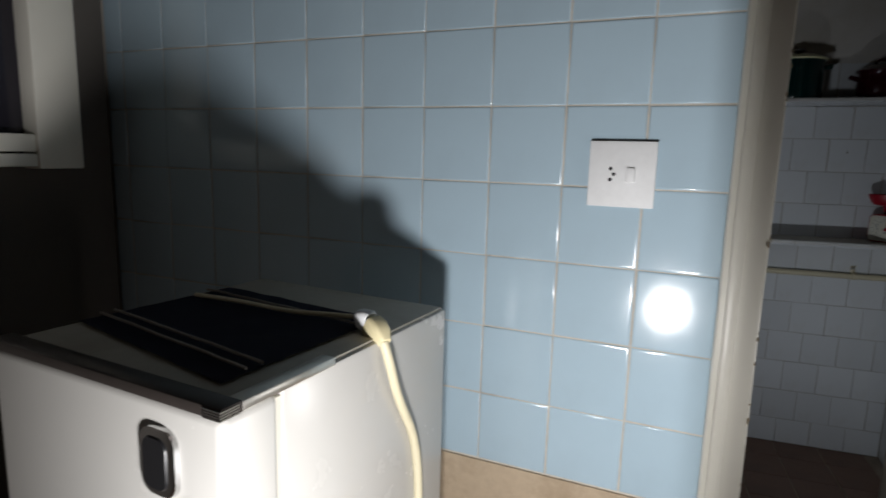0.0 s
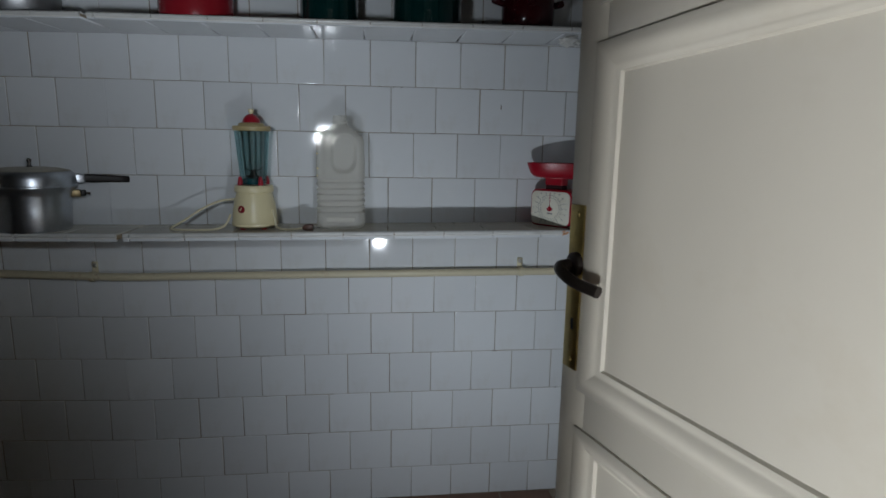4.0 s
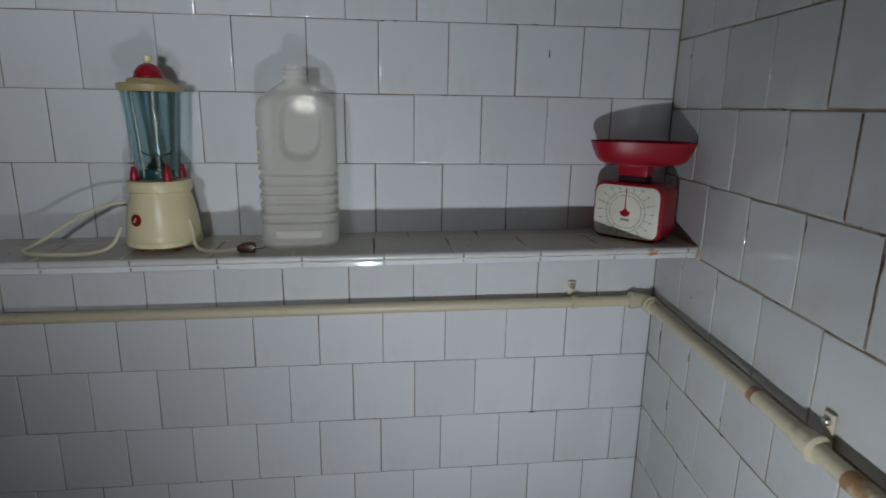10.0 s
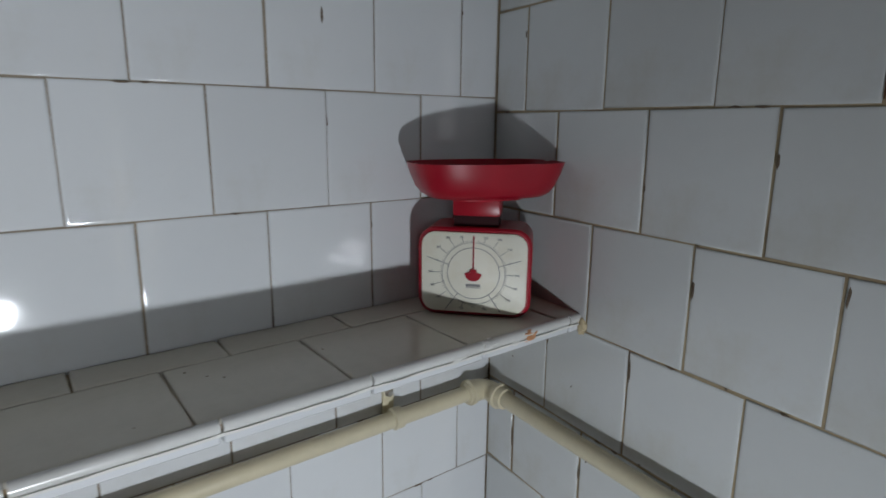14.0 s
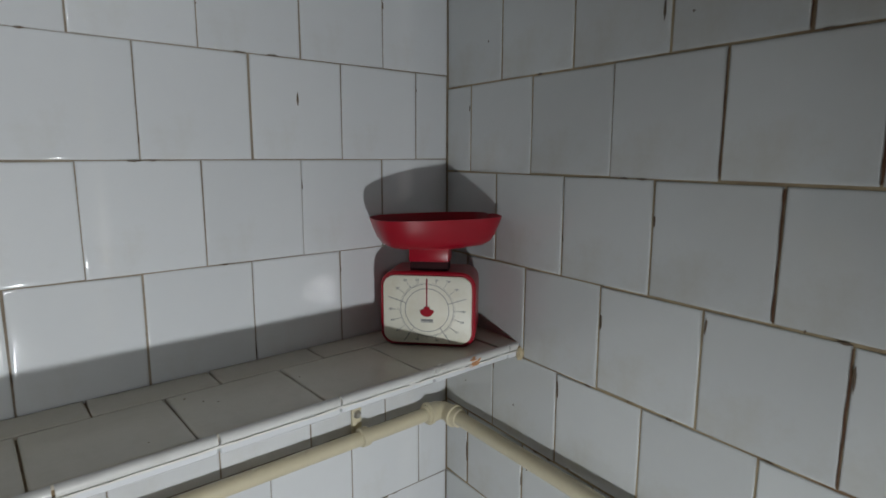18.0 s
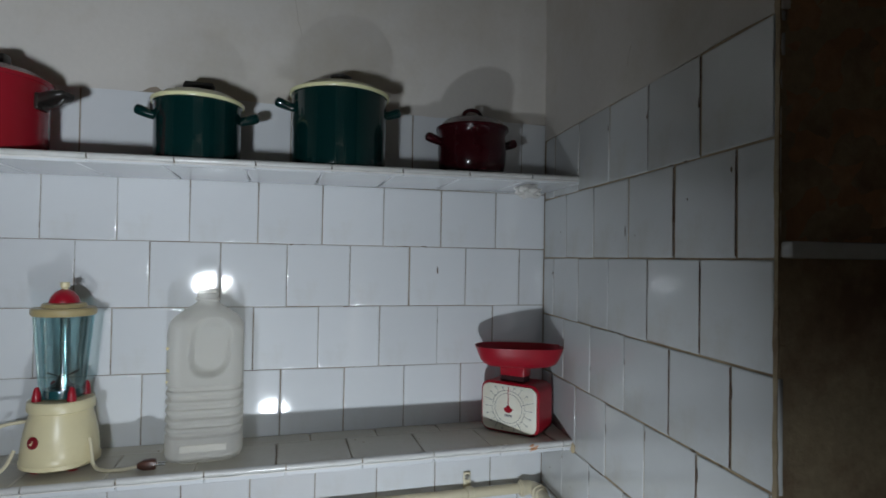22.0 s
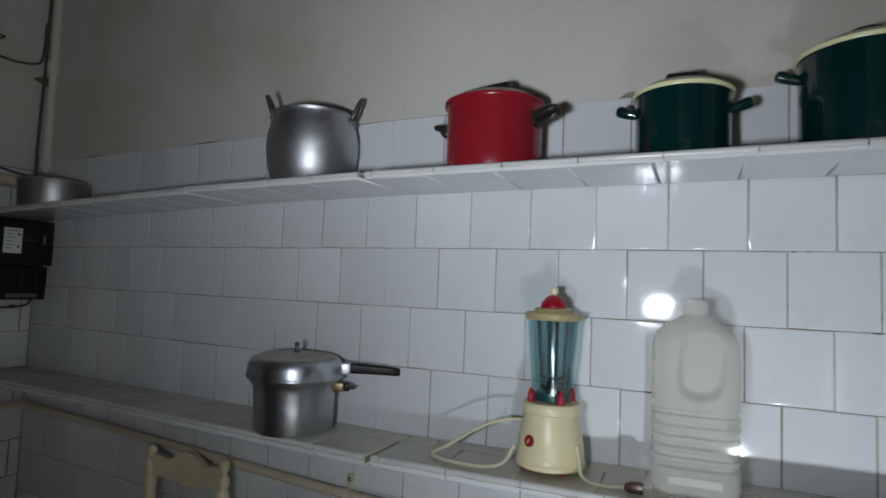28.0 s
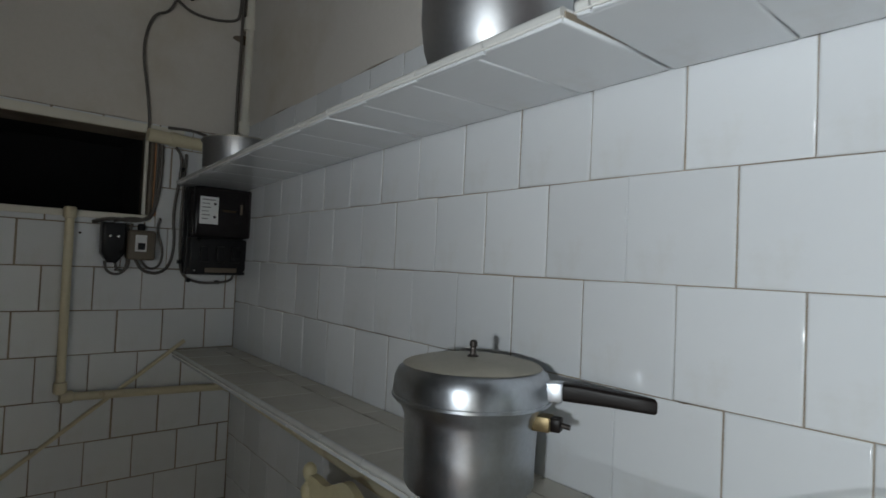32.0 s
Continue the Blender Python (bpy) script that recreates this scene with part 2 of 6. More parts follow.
def thin_glass(name, colour, rough=0.02, mirror=0.08):
    """Thin tinted glass: light passes with a tint, the rest mirrors."""
    m, nt, bsdf, links = nodes_of(name)
    clear, gloss = nt.nodes.new("ShaderNodeBsdfTransparent"), nt.nodes.new("ShaderNodeBsdfGlossy")
    clear.inputs["Color"].default_value = (*colour, 1)
    gloss.inputs["Roughness"].default_value = rough
    mix = nt.nodes.new("ShaderNodeMixShader")
    mix.inputs["Fac"].default_value = mirror
    links.new(clear.outputs[0], mix.inputs[1])
    links.new(gloss.outputs[0], mix.inputs[2])
    links.new(mix.outputs[0], nt.nodes["Material Output"].inputs["Surface"])
    return m


TEAL_GLASS = thin_glass("teal_glass", (0.87, 0.95, 0.957), 0.08, 0.09)
TEAL_THICK = thin_glass("thick_teal_glass", (0.76, 0.91, 0.925), 0.05, 0.16)
SMOKED = glassy("smoked_cover", (0.06, 0.05, 0.05), 0.25, 1.3, 0.75)
PANE = glassy("dark_window_glass", (0.5, 0.5, 0.52), 0.02)


def milky(name):
    """Thin cloudy plastic: part of the light scatters on it, part glows through, part passes."""
    m, nt, bsdf, links = nodes_of(name)
    n = noise_node(nt, 9, 4)
    col = blend(nt, n.outputs["Fac"], (0.91, 0.89, 0.84), (0.97, 0.96, 0.94))
    links.new(col, bsdf.inputs["Base Color"])
    bsdf.inputs["Roughness"].default_value = 0.6
    bsdf.inputs["Specular IOR Level"].default_value = 0.3
    glow, clear = nt.nodes.new("ShaderNodeBsdfTranslucent"), nt.nodes.new("ShaderNodeBsdfTransparent")
    links.new(col, glow.inputs["Color"])
    clear.inputs["Color"].default_value = (0.95, 0.94, 0.90, 1)
    a, b = nt.nodes.new("ShaderNodeMixShader"), nt.nodes.new("ShaderNodeMixShader")
    a.inputs["Fac"].default_value, b.inputs["Fac"].default_value = 0.42, 0.56
    links.new(bsdf.outputs[0], a.inputs[1])
    links.new(glow.outputs[0], a.inputs[2])
    links.new(a.outputs[0], b.inputs[1])
    links.new(clear.outputs[0], b.inputs[2])
    links.new(b.outputs[0], nt.nodes["Material Output"].inputs["Surface"])
    return m


HDPE = milky("milky_polyethylene")


# ---- building helpers ----
def thing(name, label, category, x=0, y=0, z=0, rz=0, group="", kind=""):
    ob = new(name)
    ob.matrix_world = pose(x, y, z, 0, 0, rz)
    return tagged(ob, label, category, group, kind)


def part(name, bm, material, parent=None, label="", smooth=True, at=None):
    me = bpy.data.meshes.new(name)
    bmesh.ops.recalc_face_normals(bm, faces=bm.faces)
    bm.to_mesh(me)
    bm.free()
    if smooth:
        me.polygons.foreach_set("use_smooth", [True] * len(me.polygons))
        me.set_sharp_from_angle(angle=radians(38))
    me.materials.append(material)
    ob = new(name, me)
    if parent:
        ob.parent = parent
    if at:
        ob.matrix_basis = at
    if label:
        ob["label"] = label
    return ob


def box(x0, y0, z0, x1, y1, z1, bevel=0.0, segs=2, bm=None):
    own = bm is None
    bm = bm or bmesh.new()
    got = bmesh.ops.create_cube(bm, size=1, matrix=Matrix.Translation(((x0 + x1) / 2, (y0 + y1) / 2, (z0 + z1) / 2)) @ Matrix.Diagonal((abs(x1 - x0), abs(y1 - y0), abs(z1 - z0), 1)))
    if bevel:
        edges = list({e for v in got["verts"] for e in v.link_edges})
        bmesh.ops.bevel(bm, geom=edges, offset=bevel, segments=segs, profile=0.5, affect="EDGES")
    return bm


def lathe(profile, segs=40, squash=(1, 1), bm=None):
    """Turned shape from (radius, z) pairs; a radius of 0 closes it."""
    bm = bm or bmesh.new()
    rings = []
    for r, z in profile:
        if r <= 1e-6:
            rings.append([bm.verts.new((0, 0, z))])
        else:
            rings.append([bm.verts.new((r * squash[0] * math.cos(2 * math.pi * i / segs), r * squash[1] * math.sin(2 * math.pi * i / segs), z)) for i in range(segs)])
    for a, b in zip(rings, rings[1:]):
        for i in range(segs):
            j = (i + 1) % segs
            if len(a) == 1 and len(b) > 1:
                bm.faces.new((a[0], b[i], b[j]))
            elif len(b) == 1 and len(a) > 1:
                bm.faces.new((a[i], a[j], b[0]))
            elif len(a) > 1:
                bm.faces.new((a[i], a[j], b[j], b[i]))
    return bm


def tube(points, radius, segs=10, bm=None, smooth_steps=0, closed_ends=True):
    """A round bar along points; smooth_steps rounds the path."""
    bm = bm or bmesh.new()
    p = [Vector(q) for q in points]
    for _ in range(smooth_steps):
        q = [p[0]]
        for a, b in zip(p, p[1:]):
            q += [a * 0.75 + b * 0.25, a * 0.25 + b * 0.75]
        p = q + [p[-1]]
    rings = []
    up = None
    for i, c in enumerate(p):
        d = ((p[i + 1] if i + 1 < len(p) else c) - (p[i - 1] if i else c)).normalized()
        if up is None:
            up = Vector((0, 0, 1)) if abs(d.z) < 0.9 else Vector((1, 0, 0))
        side = d.cross(up).normalized()
        up = side.cross(d).normalized()
        r = radius[i] if isinstance(radius, (list, tuple)) else radius
        rings.append([bm.verts.new(c + (side * math.cos(2 * math.pi * k / segs) + up * math.sin(2 * math.pi * k / segs)) * r) for k in range(segs)])
    for a, b in zip(rings, rings[1:]):
        for k in range(segs):
            bm.faces.new((a[k], a[(k + 1) % segs], b[(k + 1) % segs], b[k]))
    if closed_ends:
        bm.faces.new(rings[0][::-1])
        bm.faces.new(rings[-1])
    return bm


def rounded(w, h, r, n=6):
    """Outline of a rounded rectangle as (x, y) pairs."""
    out = []
    for cx, cy, a0 in ((w / 2 - r, h / 2 - r, 0), (-w / 2 + r, h / 2 - r, 90), (-w / 2 + r, -h / 2 + r, 180), (w / 2 - r, -h / 2 + r, 270)):
        for i in range(n + 1):
            a = radians(a0 + 90 * i / n)
            out.append((cx + r * math.cos(a), cy + r * math.sin(a)))
    return out


def loft(sections, bm=None, cap=True):
    """Skin over outlines of equal length: (list of (x, y), z)."""
    bm = bm or bmesh.new()
    rings = [[bm.verts.new((x, y, z)) for x, y in o] for o, z in sections]
    n = len(rings[0])
    for a, b in zip(rings, rings[1:]):
        for i in range(n):
            bm.faces.new((a[i], a[(i + 1) % n], b[(i + 1) % n], b[i]))
    if cap:
        bm.faces.new(rings[0][::-1])
        bm.faces.new(rings[-1])
    return bm


def turned(bm, m):
    bmesh.ops.transform(bm, matrix=m, verts=bm.verts)
    return bm


def writing(text, size, material, parent, m, name="print", depth=0.0004):
    cu = bpy.data.curves.new(name, "FONT")
    cu.body, cu.size, cu.extrude, cu.align_x, cu.align_y = text, size, depth, "CENTER", "CENTER"
    tmp = bpy.data.objects.new(name, cu)
    scene.collection.objects.link(tmp)
    me = bpy.data.meshes.new_from_object(tmp.evaluated_get(bpy.context.evaluated_depsgraph_get()))
    bpy.data.objects.remove(tmp)
    me.materials.clear()
    me.materials.append(material)
    ob = new(name, me)
    ob.parent = parent
    ob.matrix_basis = m
    return ob


def structure(name, bm, material, label, category, smooth=False):
    return tagged(part(name, bm, material, smooth=smooth), label, category, kind="structure")


# ---- the rooms ----
FAR, RIGHT, LEFT = 0.0, 0.0, -3.26           # far wall y, corner x, left wall x
BLUE, KIT = -2.073, -1.966                   # faces of the wall between the rooms
DOOR_L, DOOR_R, DOOR_H = -1.009, -0.250, 2.07
JAMB = DOOR_L - 0.036                        # face of the jamb, set back behind its casing
SHELF1, SHELF2, DEPTH = 1.066, 1.691, 0.212  # shelf tops and the low one's depth
DEPTH_HIGH = 0.228
PIER = -0.855                                # where the right wall turns back
PIER_U = 0.864                               # length of the right wall
SKEW = 5.43                                  # the right and the door wall stand this far off square to the far wall
BEND, BEND_X = 3.8, -1.55                    # the far wall turns back a little past this point
CEIL = 2.75
G = 0.0019                                   # grout lies this far behind the tile faces

kitchen_floor = structure("floor", box(LEFT - 0.15, -2.02, -0.12, 1.2, 0.15, -0.004), GROUT, "dark red-brown tiled kitchen floor", "floor")
# front room floor made dark so that it throws back little torchlight
front_floor = structure("floor", box(-2.75, -4.6, -0.12, 1.2, -2.02, -0.001), FLOOR, "front room floor, kept dark red against bounced light", "floor")
M_FAR = pose(0, FAR, 0)                      # x along the wall, -y out of it
M_FAR_LEFT = pose(BEND_X, FAR, 0, 0, 0, -BEND) @ Matrix.Translation((-BEND_X, 0, 0))
M_RIGHT = pose(RIGHT, 0, 0, 0, 0, -90 - SKEW)  # local x runs along the wall from the corner
M_LEFT = pose(LEFT, 0, 0, 0, 0, 90)  # local x runs towards +y
M_DOOR = pose(-1.0, -2.06, 0, 0, 0, -SKEW) @ Matrix.Translation((1.0, 0, 0))  # the door wall's own frame, its blue face at y = 0
M_BLUE = M_DOOR
M_PIER = pose(PIER * math.tan(radians(SKEW)), PIER, 0, 0, 0, -SKEW)
SQUARE_DOOR = M_DOOR @ Matrix.Translation((0, -BLUE, 0))    # from square plan numbers to the door wall


def skewed(y):
    """x of the right wall's face at y."""
    return y * math.tan(radians(SKEW))


def bent(x):
    """How far the far wall has turned back at x."""
    return max(0.0, BEND_X - x) * math.tan(radians(BEND))


bm = box(BEND_X, FAR + G, 0, 1.2, FAR + 0.15, CEIL)
m = bmesh.new()
box(LEFT - 0.15, FAR + G, 0, BEND_X, FAR + 0.15, CEIL, bm=m)
turned(m, M_FAR_LEFT)
tmp = bpy.data.meshes.new("tmp")
m.to_mesh(tmp)
m.free()
bm.from_mesh(tmp)
bpy.data.meshes.remove(tmp)
wall_far = structure("wall_far", bm, GROUT, "kitchen wall of white glazed tiles under old plaster", "wall")
wall_right = structure("wall_right", turned(box(-0.05, G, 0, PIER_U - G, 0.55, CEIL), M_RIGHT), GROUT_OLD, "short kitchen wall of worn white tiles", "wall")
wall_recess = structure("wall_recess", box(0.62, -2.3, 0, 0.75, PIER + 0.1, CEIL), DIM_PLASTER, "plain plaster wall of the recess, darkened against bounced light", "wall")
ceiling = structure("ceiling", box(LEFT - 0.15, -4.6, CEIL, 1.2, 0.15, CEIL + 0.1), DIM_PLASTER, "plain plaster ceiling, darkened against bounced light", "ceiling")

# left wall with the barred dark opening through it
OP_Y0, OP_Y1, OP_Z0, OP_Z1 = -1.014, -0.189, 1.507, 1.782
bm = box(LEFT - 0.15, OP_Y1, 0, LEFT - G, FAR + 0.16, CEIL)
box(LEFT - 0.15, -2.02, 0, LEFT - G, OP_Y0, CEIL, bm=bm)
box(LEFT - 0.15, OP_Y0, 0, LEFT - G, OP_Y1, OP_Z0, bm=bm)
box(LEFT - 0.15, OP_Y0, OP_Z1, LEFT - G, OP_Y1, CEIL, bm=bm)
wall_left = structure("wall_left", bm, GROUT, "white tiled wall with a dark opening and electric meters", "wall")
# closed box added behind the opening, its darkness put into the colour
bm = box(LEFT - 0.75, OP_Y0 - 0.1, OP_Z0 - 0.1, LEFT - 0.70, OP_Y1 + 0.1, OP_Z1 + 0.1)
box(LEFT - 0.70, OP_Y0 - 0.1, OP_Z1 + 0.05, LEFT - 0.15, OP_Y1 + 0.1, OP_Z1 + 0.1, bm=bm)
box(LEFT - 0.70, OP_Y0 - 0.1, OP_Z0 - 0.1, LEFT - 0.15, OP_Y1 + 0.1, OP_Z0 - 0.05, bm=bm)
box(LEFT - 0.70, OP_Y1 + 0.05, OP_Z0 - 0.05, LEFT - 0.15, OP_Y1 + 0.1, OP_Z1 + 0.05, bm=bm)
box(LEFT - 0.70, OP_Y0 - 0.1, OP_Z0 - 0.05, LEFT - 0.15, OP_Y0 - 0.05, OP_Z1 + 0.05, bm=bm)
structure("shaft", bm, DARK, "near-black box added behind the opening for its darkness", "shaft")

# wall between the rooms, with the doorway
bm = box(LEFT - 0.15, BLUE + G, 0, DOOR_L - 0.06, KIT, CEIL)
box(DOOR_R + 0.03, BLUE + G, 0, 1.2, KIT, CEIL, bm=bm)
box(DOOR_L - 0.06, BLUE + G, DOOR_H + 0.03, DOOR_R + 0.03, KIT, CEIL, bm=bm)
wall_door = structure("wall_door", turned(bm, SQUARE_DOOR), GROUT_BLUE, "wall of pale blue tiles with a doorway to the kitchen", "wall")
# dark sheet added on the unseen kitchen side, to cut bounced light
structure("wall_door_dark_sheet", turned(box(LEFT - 0.15, KIT, 0, DOOR_L - 0.064, KIT + 0.003, CEIL), SQUARE_DOOR), DIM_PLASTER, "dark sheet added over the doorway wall against bounced light", "wall")
structure("wall_front_left", box(-2.75, -4.6, 0, -2.6, BLUE + 0.15, CEIL), DIM_PLASTER, "plain side wall of the front room, darkened against bounced light", "wall")
structure("wall_front_back", box(-2.75, -4.7, 0, 1.2, -4.6, CEIL), DIM_PLASTER, "plain back wall of the front room, darkened against bounced light", "wall")
structure("wall_front_right", box(1.1, -4.6, 0, 1.2, BLUE, CEIL), DIM_PLASTER, "plain side wall of the front room, darkened against bounced light", "wall")

# plaster above the tiles: thin coats with a slightly uneven face
def coat_face(x, z, seed):
    return -0.001 + 0.006 * noise.noise((x * 1.7 + seed, z * 1.7, seed)) + 0.002 * noise.noise((x * 9, z * 9 + seed, seed))


def coat(name, x0, x1, z0, z1, m, label, seed):
    bm = bmesh.new()
    nx, nz = max(2, int((x1 - x0) / 0.06)), max(2, int((z1 - z0) / 0.06))
    grid = []
    for j in range(nz + 1):
        row = []
        for i in range(nx + 1):
            x, z = x0 + (x1 - x0) * i / nx, z0 + (z1 - z0) * j / nz
            zz = z + (0.008 * noise.noise((x * 5 + seed, 0, 0)) if j == 0 else 0)
            row.append(bm.verts.new((x, coat_face(x, z, seed), zz)))
        grid.append(row)
    for j in range(nz):
        for i in range(nx):
            bm.faces.new((grid[j][i], grid[j][i + 1], grid[j + 1][i + 1], grid[j + 1][i]))
    rim = [e for e in bm.edges if e.is_boundary]
    out = bmesh.ops.extrude_edge_only(bm, edges=rim)
    for v in [g for g in out["geom"] if isinstance(g, bmesh.types.BMVert)]:
        v.co.y = 0.012
    turned(bm, m)
    return structure(name, bm, PLASTER, label, "plaster", smooth=True)


coat_far = coat("plaster_far", BEND_X, 0.0, 1.862, CEIL, M_FAR, "grey-cream plaster with yellow damp stains", 3.1)
coat("plaster_far_left", LEFT, BEND_X, 1.862, CEIL, M_FAR_LEFT, "grey-cream plaster with yellow damp stains", 3.1)
coat_right = coat("plaster_right", 0.0, PIER_U, 1.818, CEIL, M_RIGHT, "grey-cream plaster over the short wall", 7.7)
coat("plaster_left", -2.0, 0.12, 1.82, CEIL, M_LEFT, "grey-cream plaster over the meters", 11.3)
coat("plaster_pier", 0.0, 0.55, 1.845, CEIL, M_PIER, "grey-cream plaster over the broken wall", 15.0)


# ---- loose tiles as pieces of their walls ----
TILE_MESH = {}


def tile_mesh(w, h, material, thick=0.006, chamfer=0.0012):
    key = (round(w, 3), round(h, 3), material.name, round(thick, 4))
    if key not in TILE_MESH:
        # flat face, softly rounded rim
        v, f = [], []
        e = 0.0044 if min(w, h) > 0.03 else 0.002
        for dx, y in ((e, 0.0), (e * 0.5, 0.00005), (chamfer * 0.8, 0.0005), (0.0, chamfer), (0.0, thick)):
            v += [(-w / 2 + dx, y, -h / 2 + dx), (w / 2 - dx, y, -h / 2 + dx), (w / 2 - dx, y, h / 2 - dx), (-w / 2 + dx, y, h / 2 - dx)]
        f.append((0, 1, 2, 3))
        for k in (0, 4, 8, 12):
            for i in range(4):
                j = (i + 1) % 4
                f.append((k + j, k + i, k + 4 + i, k + 4 + j))
        me = bpy.data.meshes.new("tile")
        me.from_pydata(v, [], f)
        me.polygons.foreach_set("use_smooth", [True] * len(me.polygons))
        me.materials.append(material)
        TILE_MESH[key] = me
    return TILE_MESH[key]


def lay(parent, m, u0, u1, v0, v1, material, joint=0.003, tilt=0.25, name="tile"):
    """One tile over the cell u0..u1, v0..v1 of the wall frame m."""
    if u1 - u0 < 0.012 or v1 - v0 < 0.012:
        return
    ju, jv = joint * random.choice((0.75, 1.0, 1.25, 1.6)), joint * random.choice((0.8, 1.0, 1.25))
    ob = new(name, tile_mesh(u1 - u0 - ju, v1 - v0 - jv, material))
    jig = pose((u0 + u1) / 2 + random.uniform(-0.0005, 0.0005), random.uniform(-0.0006, 0.0004), (v0 + v1) / 2 + random.uniform(-0.0003, 0.0003), random.gauss(0, tilt), random.gauss(0, 0.12), random.gauss(0, tilt))
    ob.parent = parent
    ob.matrix_basis = m @ jig


def courses(parent, m, lines, u_min, u_max, pitch, shift, material, joint=0.003, tilt=0.25, hole=None, warp=lambda u: u):
    """Running bond between the given heights; shift(k) is where the joints of course k start."""
    for k, (a, b) in enumerate(zip(lines, lines[1:])):
        s = shift(k)
        n0 = math.floor((u_min - 0.2 - s) / pitch)
        u = s + n0 * pitch
        while u < u_max - 1e-6:
            lo, hi = max(warp(u), u_min), min(warp(u + pitch), u_max)
            u += pitch
            if hi <= lo:
                continue
            cells = [(lo, hi, a, b)]
            if hole:
                h0, h1, g0, g1 = hole
                if hi > h0 and lo < h1 and b > g0 and a < g1:
                    cells = []
                    if lo < h0:
                        cells.append((lo, h0, a, b))
                    if hi > h1:
                        cells.append((h1, hi, a, b))
                    c0, c1 = max(lo, h0), min(hi, h1)
                    if a < g0:
                        cells.append((c0, c1, a, g0))
                    if b > g1:
                        cells.append((c0, c1, g1, b))
            for c in cells:
                lay(parent, m, *c, material, joint, tilt)


P = 0.1518

# ---- doorway: casing, leaf ----
BARE = surface("bare_chipped_wood", (0.34, 0.27, 0.18), 0.8, grain=90, spread=0.3)


def ragged_chip(parent, x, y, z, w, h):
    """A small chip where the paint has come off."""
    bm = bmesh.new()
    bmesh.ops.create_icosphere(bm, subdivisions=1, radius=1)
    for v in bm.verts:
        k = random.uniform(0.5, 1.15)
        v.co = Vector((x + v.co.x * w * k, y + v.co.y * 0.0025 * k, z + v.co.z * h * k))
    part("paint_chip", bm, BARE, parent)



door_frame = tagged(new("door_frame"), "cream-painted wooden door casing, chipped along its edge", "door frame", kind="structure")
door_frame.matrix_world = SQUARE_DOOR
bm = box(DOOR_L - 0.058, BLUE - 0.022, 0, DOOR_L + 0.011, BLUE + 0.01, DOOR_H + 0.055, 0.006)
box(DOOR_L - 0.046, BLUE - 0.030, 0, DOOR_L - 0.026, BLUE - 0.018, DOOR_H + 0.045, 0.004, bm=bm)
part("casing_side", bm, PAINT, door_frame)
bm = box(DOOR_R + 0.004, BLUE - 0.022, 0, DOOR_R + 0.058, BLUE + 0.01, DOOR_H + 0.055, 0.006)
part("casing_side", bm, PAINT, door_frame)
part("casing_head", box(DOOR_L + 0.011, BLUE - 0.022, DOOR_H, DOOR_R + 0.004, BLUE + 0.01, DOOR_H + 0.055, 0.006), PAINT, door_frame)
bm = box(DOOR_L - 0.062, BLUE + 0.004, 0, JAMB, KIT + 0.004, DOOR_H + 0.03, 0.003)
part("jamb", bm, PAINT, door_frame)
part("jamb", box(DOOR_R, BLUE + 0.004, 0, DOOR_R + 0.032, KIT + 0.004, DOOR_H + 0.03, 0.003), PAINT, door_frame)
part("lintel", box(JAMB, BLUE + 0.004, DOOR_H, DOOR_R, KIT + 0.004, DOOR_H + 0.032, 0.003), PAINT, door_frame)
bm = box(JAMB - 0.001, -1.992, 1.075, JAMB + 0.003, -1.936, 1.206, 0.001)
strike = part("strike_plate", bm, BRASS, door_frame, "yellow brass strike plate")
for z0, z1 in ((1.158, 1.180), (1.094, 1.114)):
    part("strike_hole", box(JAMB + 0.0025, -1.953, z0, JAMB + 0.0036, -1.939, z1), DARK, strike)
for z in (1.198, 1.136, 1.083):
    part("screw", turned(lathe([(0, 0.0), (0.004, 0.0), (0.003, 0.0014), (0, 0.0016)], 10), pose(JAMB + 0.003, -1.946, z, 0, 90, 0)), BRASS, strike)

random.seed(17)
for i in range(16):
    z = random.uniform(0.75, 1.75)
    ragged_chip(door_frame, DOOR_L + 0.0105 + random.uniform(-0.002, 0.002), BLUE - 0.021 + random.uniform(-0.001, 0.003), z, random.uniform(0.001, 0.003), random.uniform(0.002, 0.008))

# the leaf: local x from the hinge to the free edge, -y faces the viewer who enters
LEAF = 0.74
hinge = Vector((-0.303, -2.014))
free = Vector((-0.469, -1.284))
ang = math.degrees(math.atan2(free.y - hinge.y, free.x - hinge.x))
door = tagged(new("door_1"), "cream-painted panelled door, standing open into the kitchen", "door", kind="structure")
door.matrix_world = pose(hinge.x, hinge.y, 0, 0, 0, ang)
ROWS_Z = [(0.078, 0.488), (0.562, 0.972), (1.046, 1.446), (1.512, 1.932)]
X0, X1 = 0.066, 0.685
bm = bmesh.new()
box(0, -0.018, 0.008, X0 + 0.004, 0.018, 2.035, 0.002, bm=bm)
box(X1 - 0.004, -0.018, 0.008, LEAF, 0.018, 2.035, 0.003, bm=bm)
zs = [0.008] + [z for r in ROWS_Z for z in r] + [2.035]
for a, b in zip(zs[0::2], zs[1::2]):
    box(X0, -0.0175, a, X1, 0.0175, b, 0.001, bm=bm)
part("door_frame_boards", bm, PAINT, door)
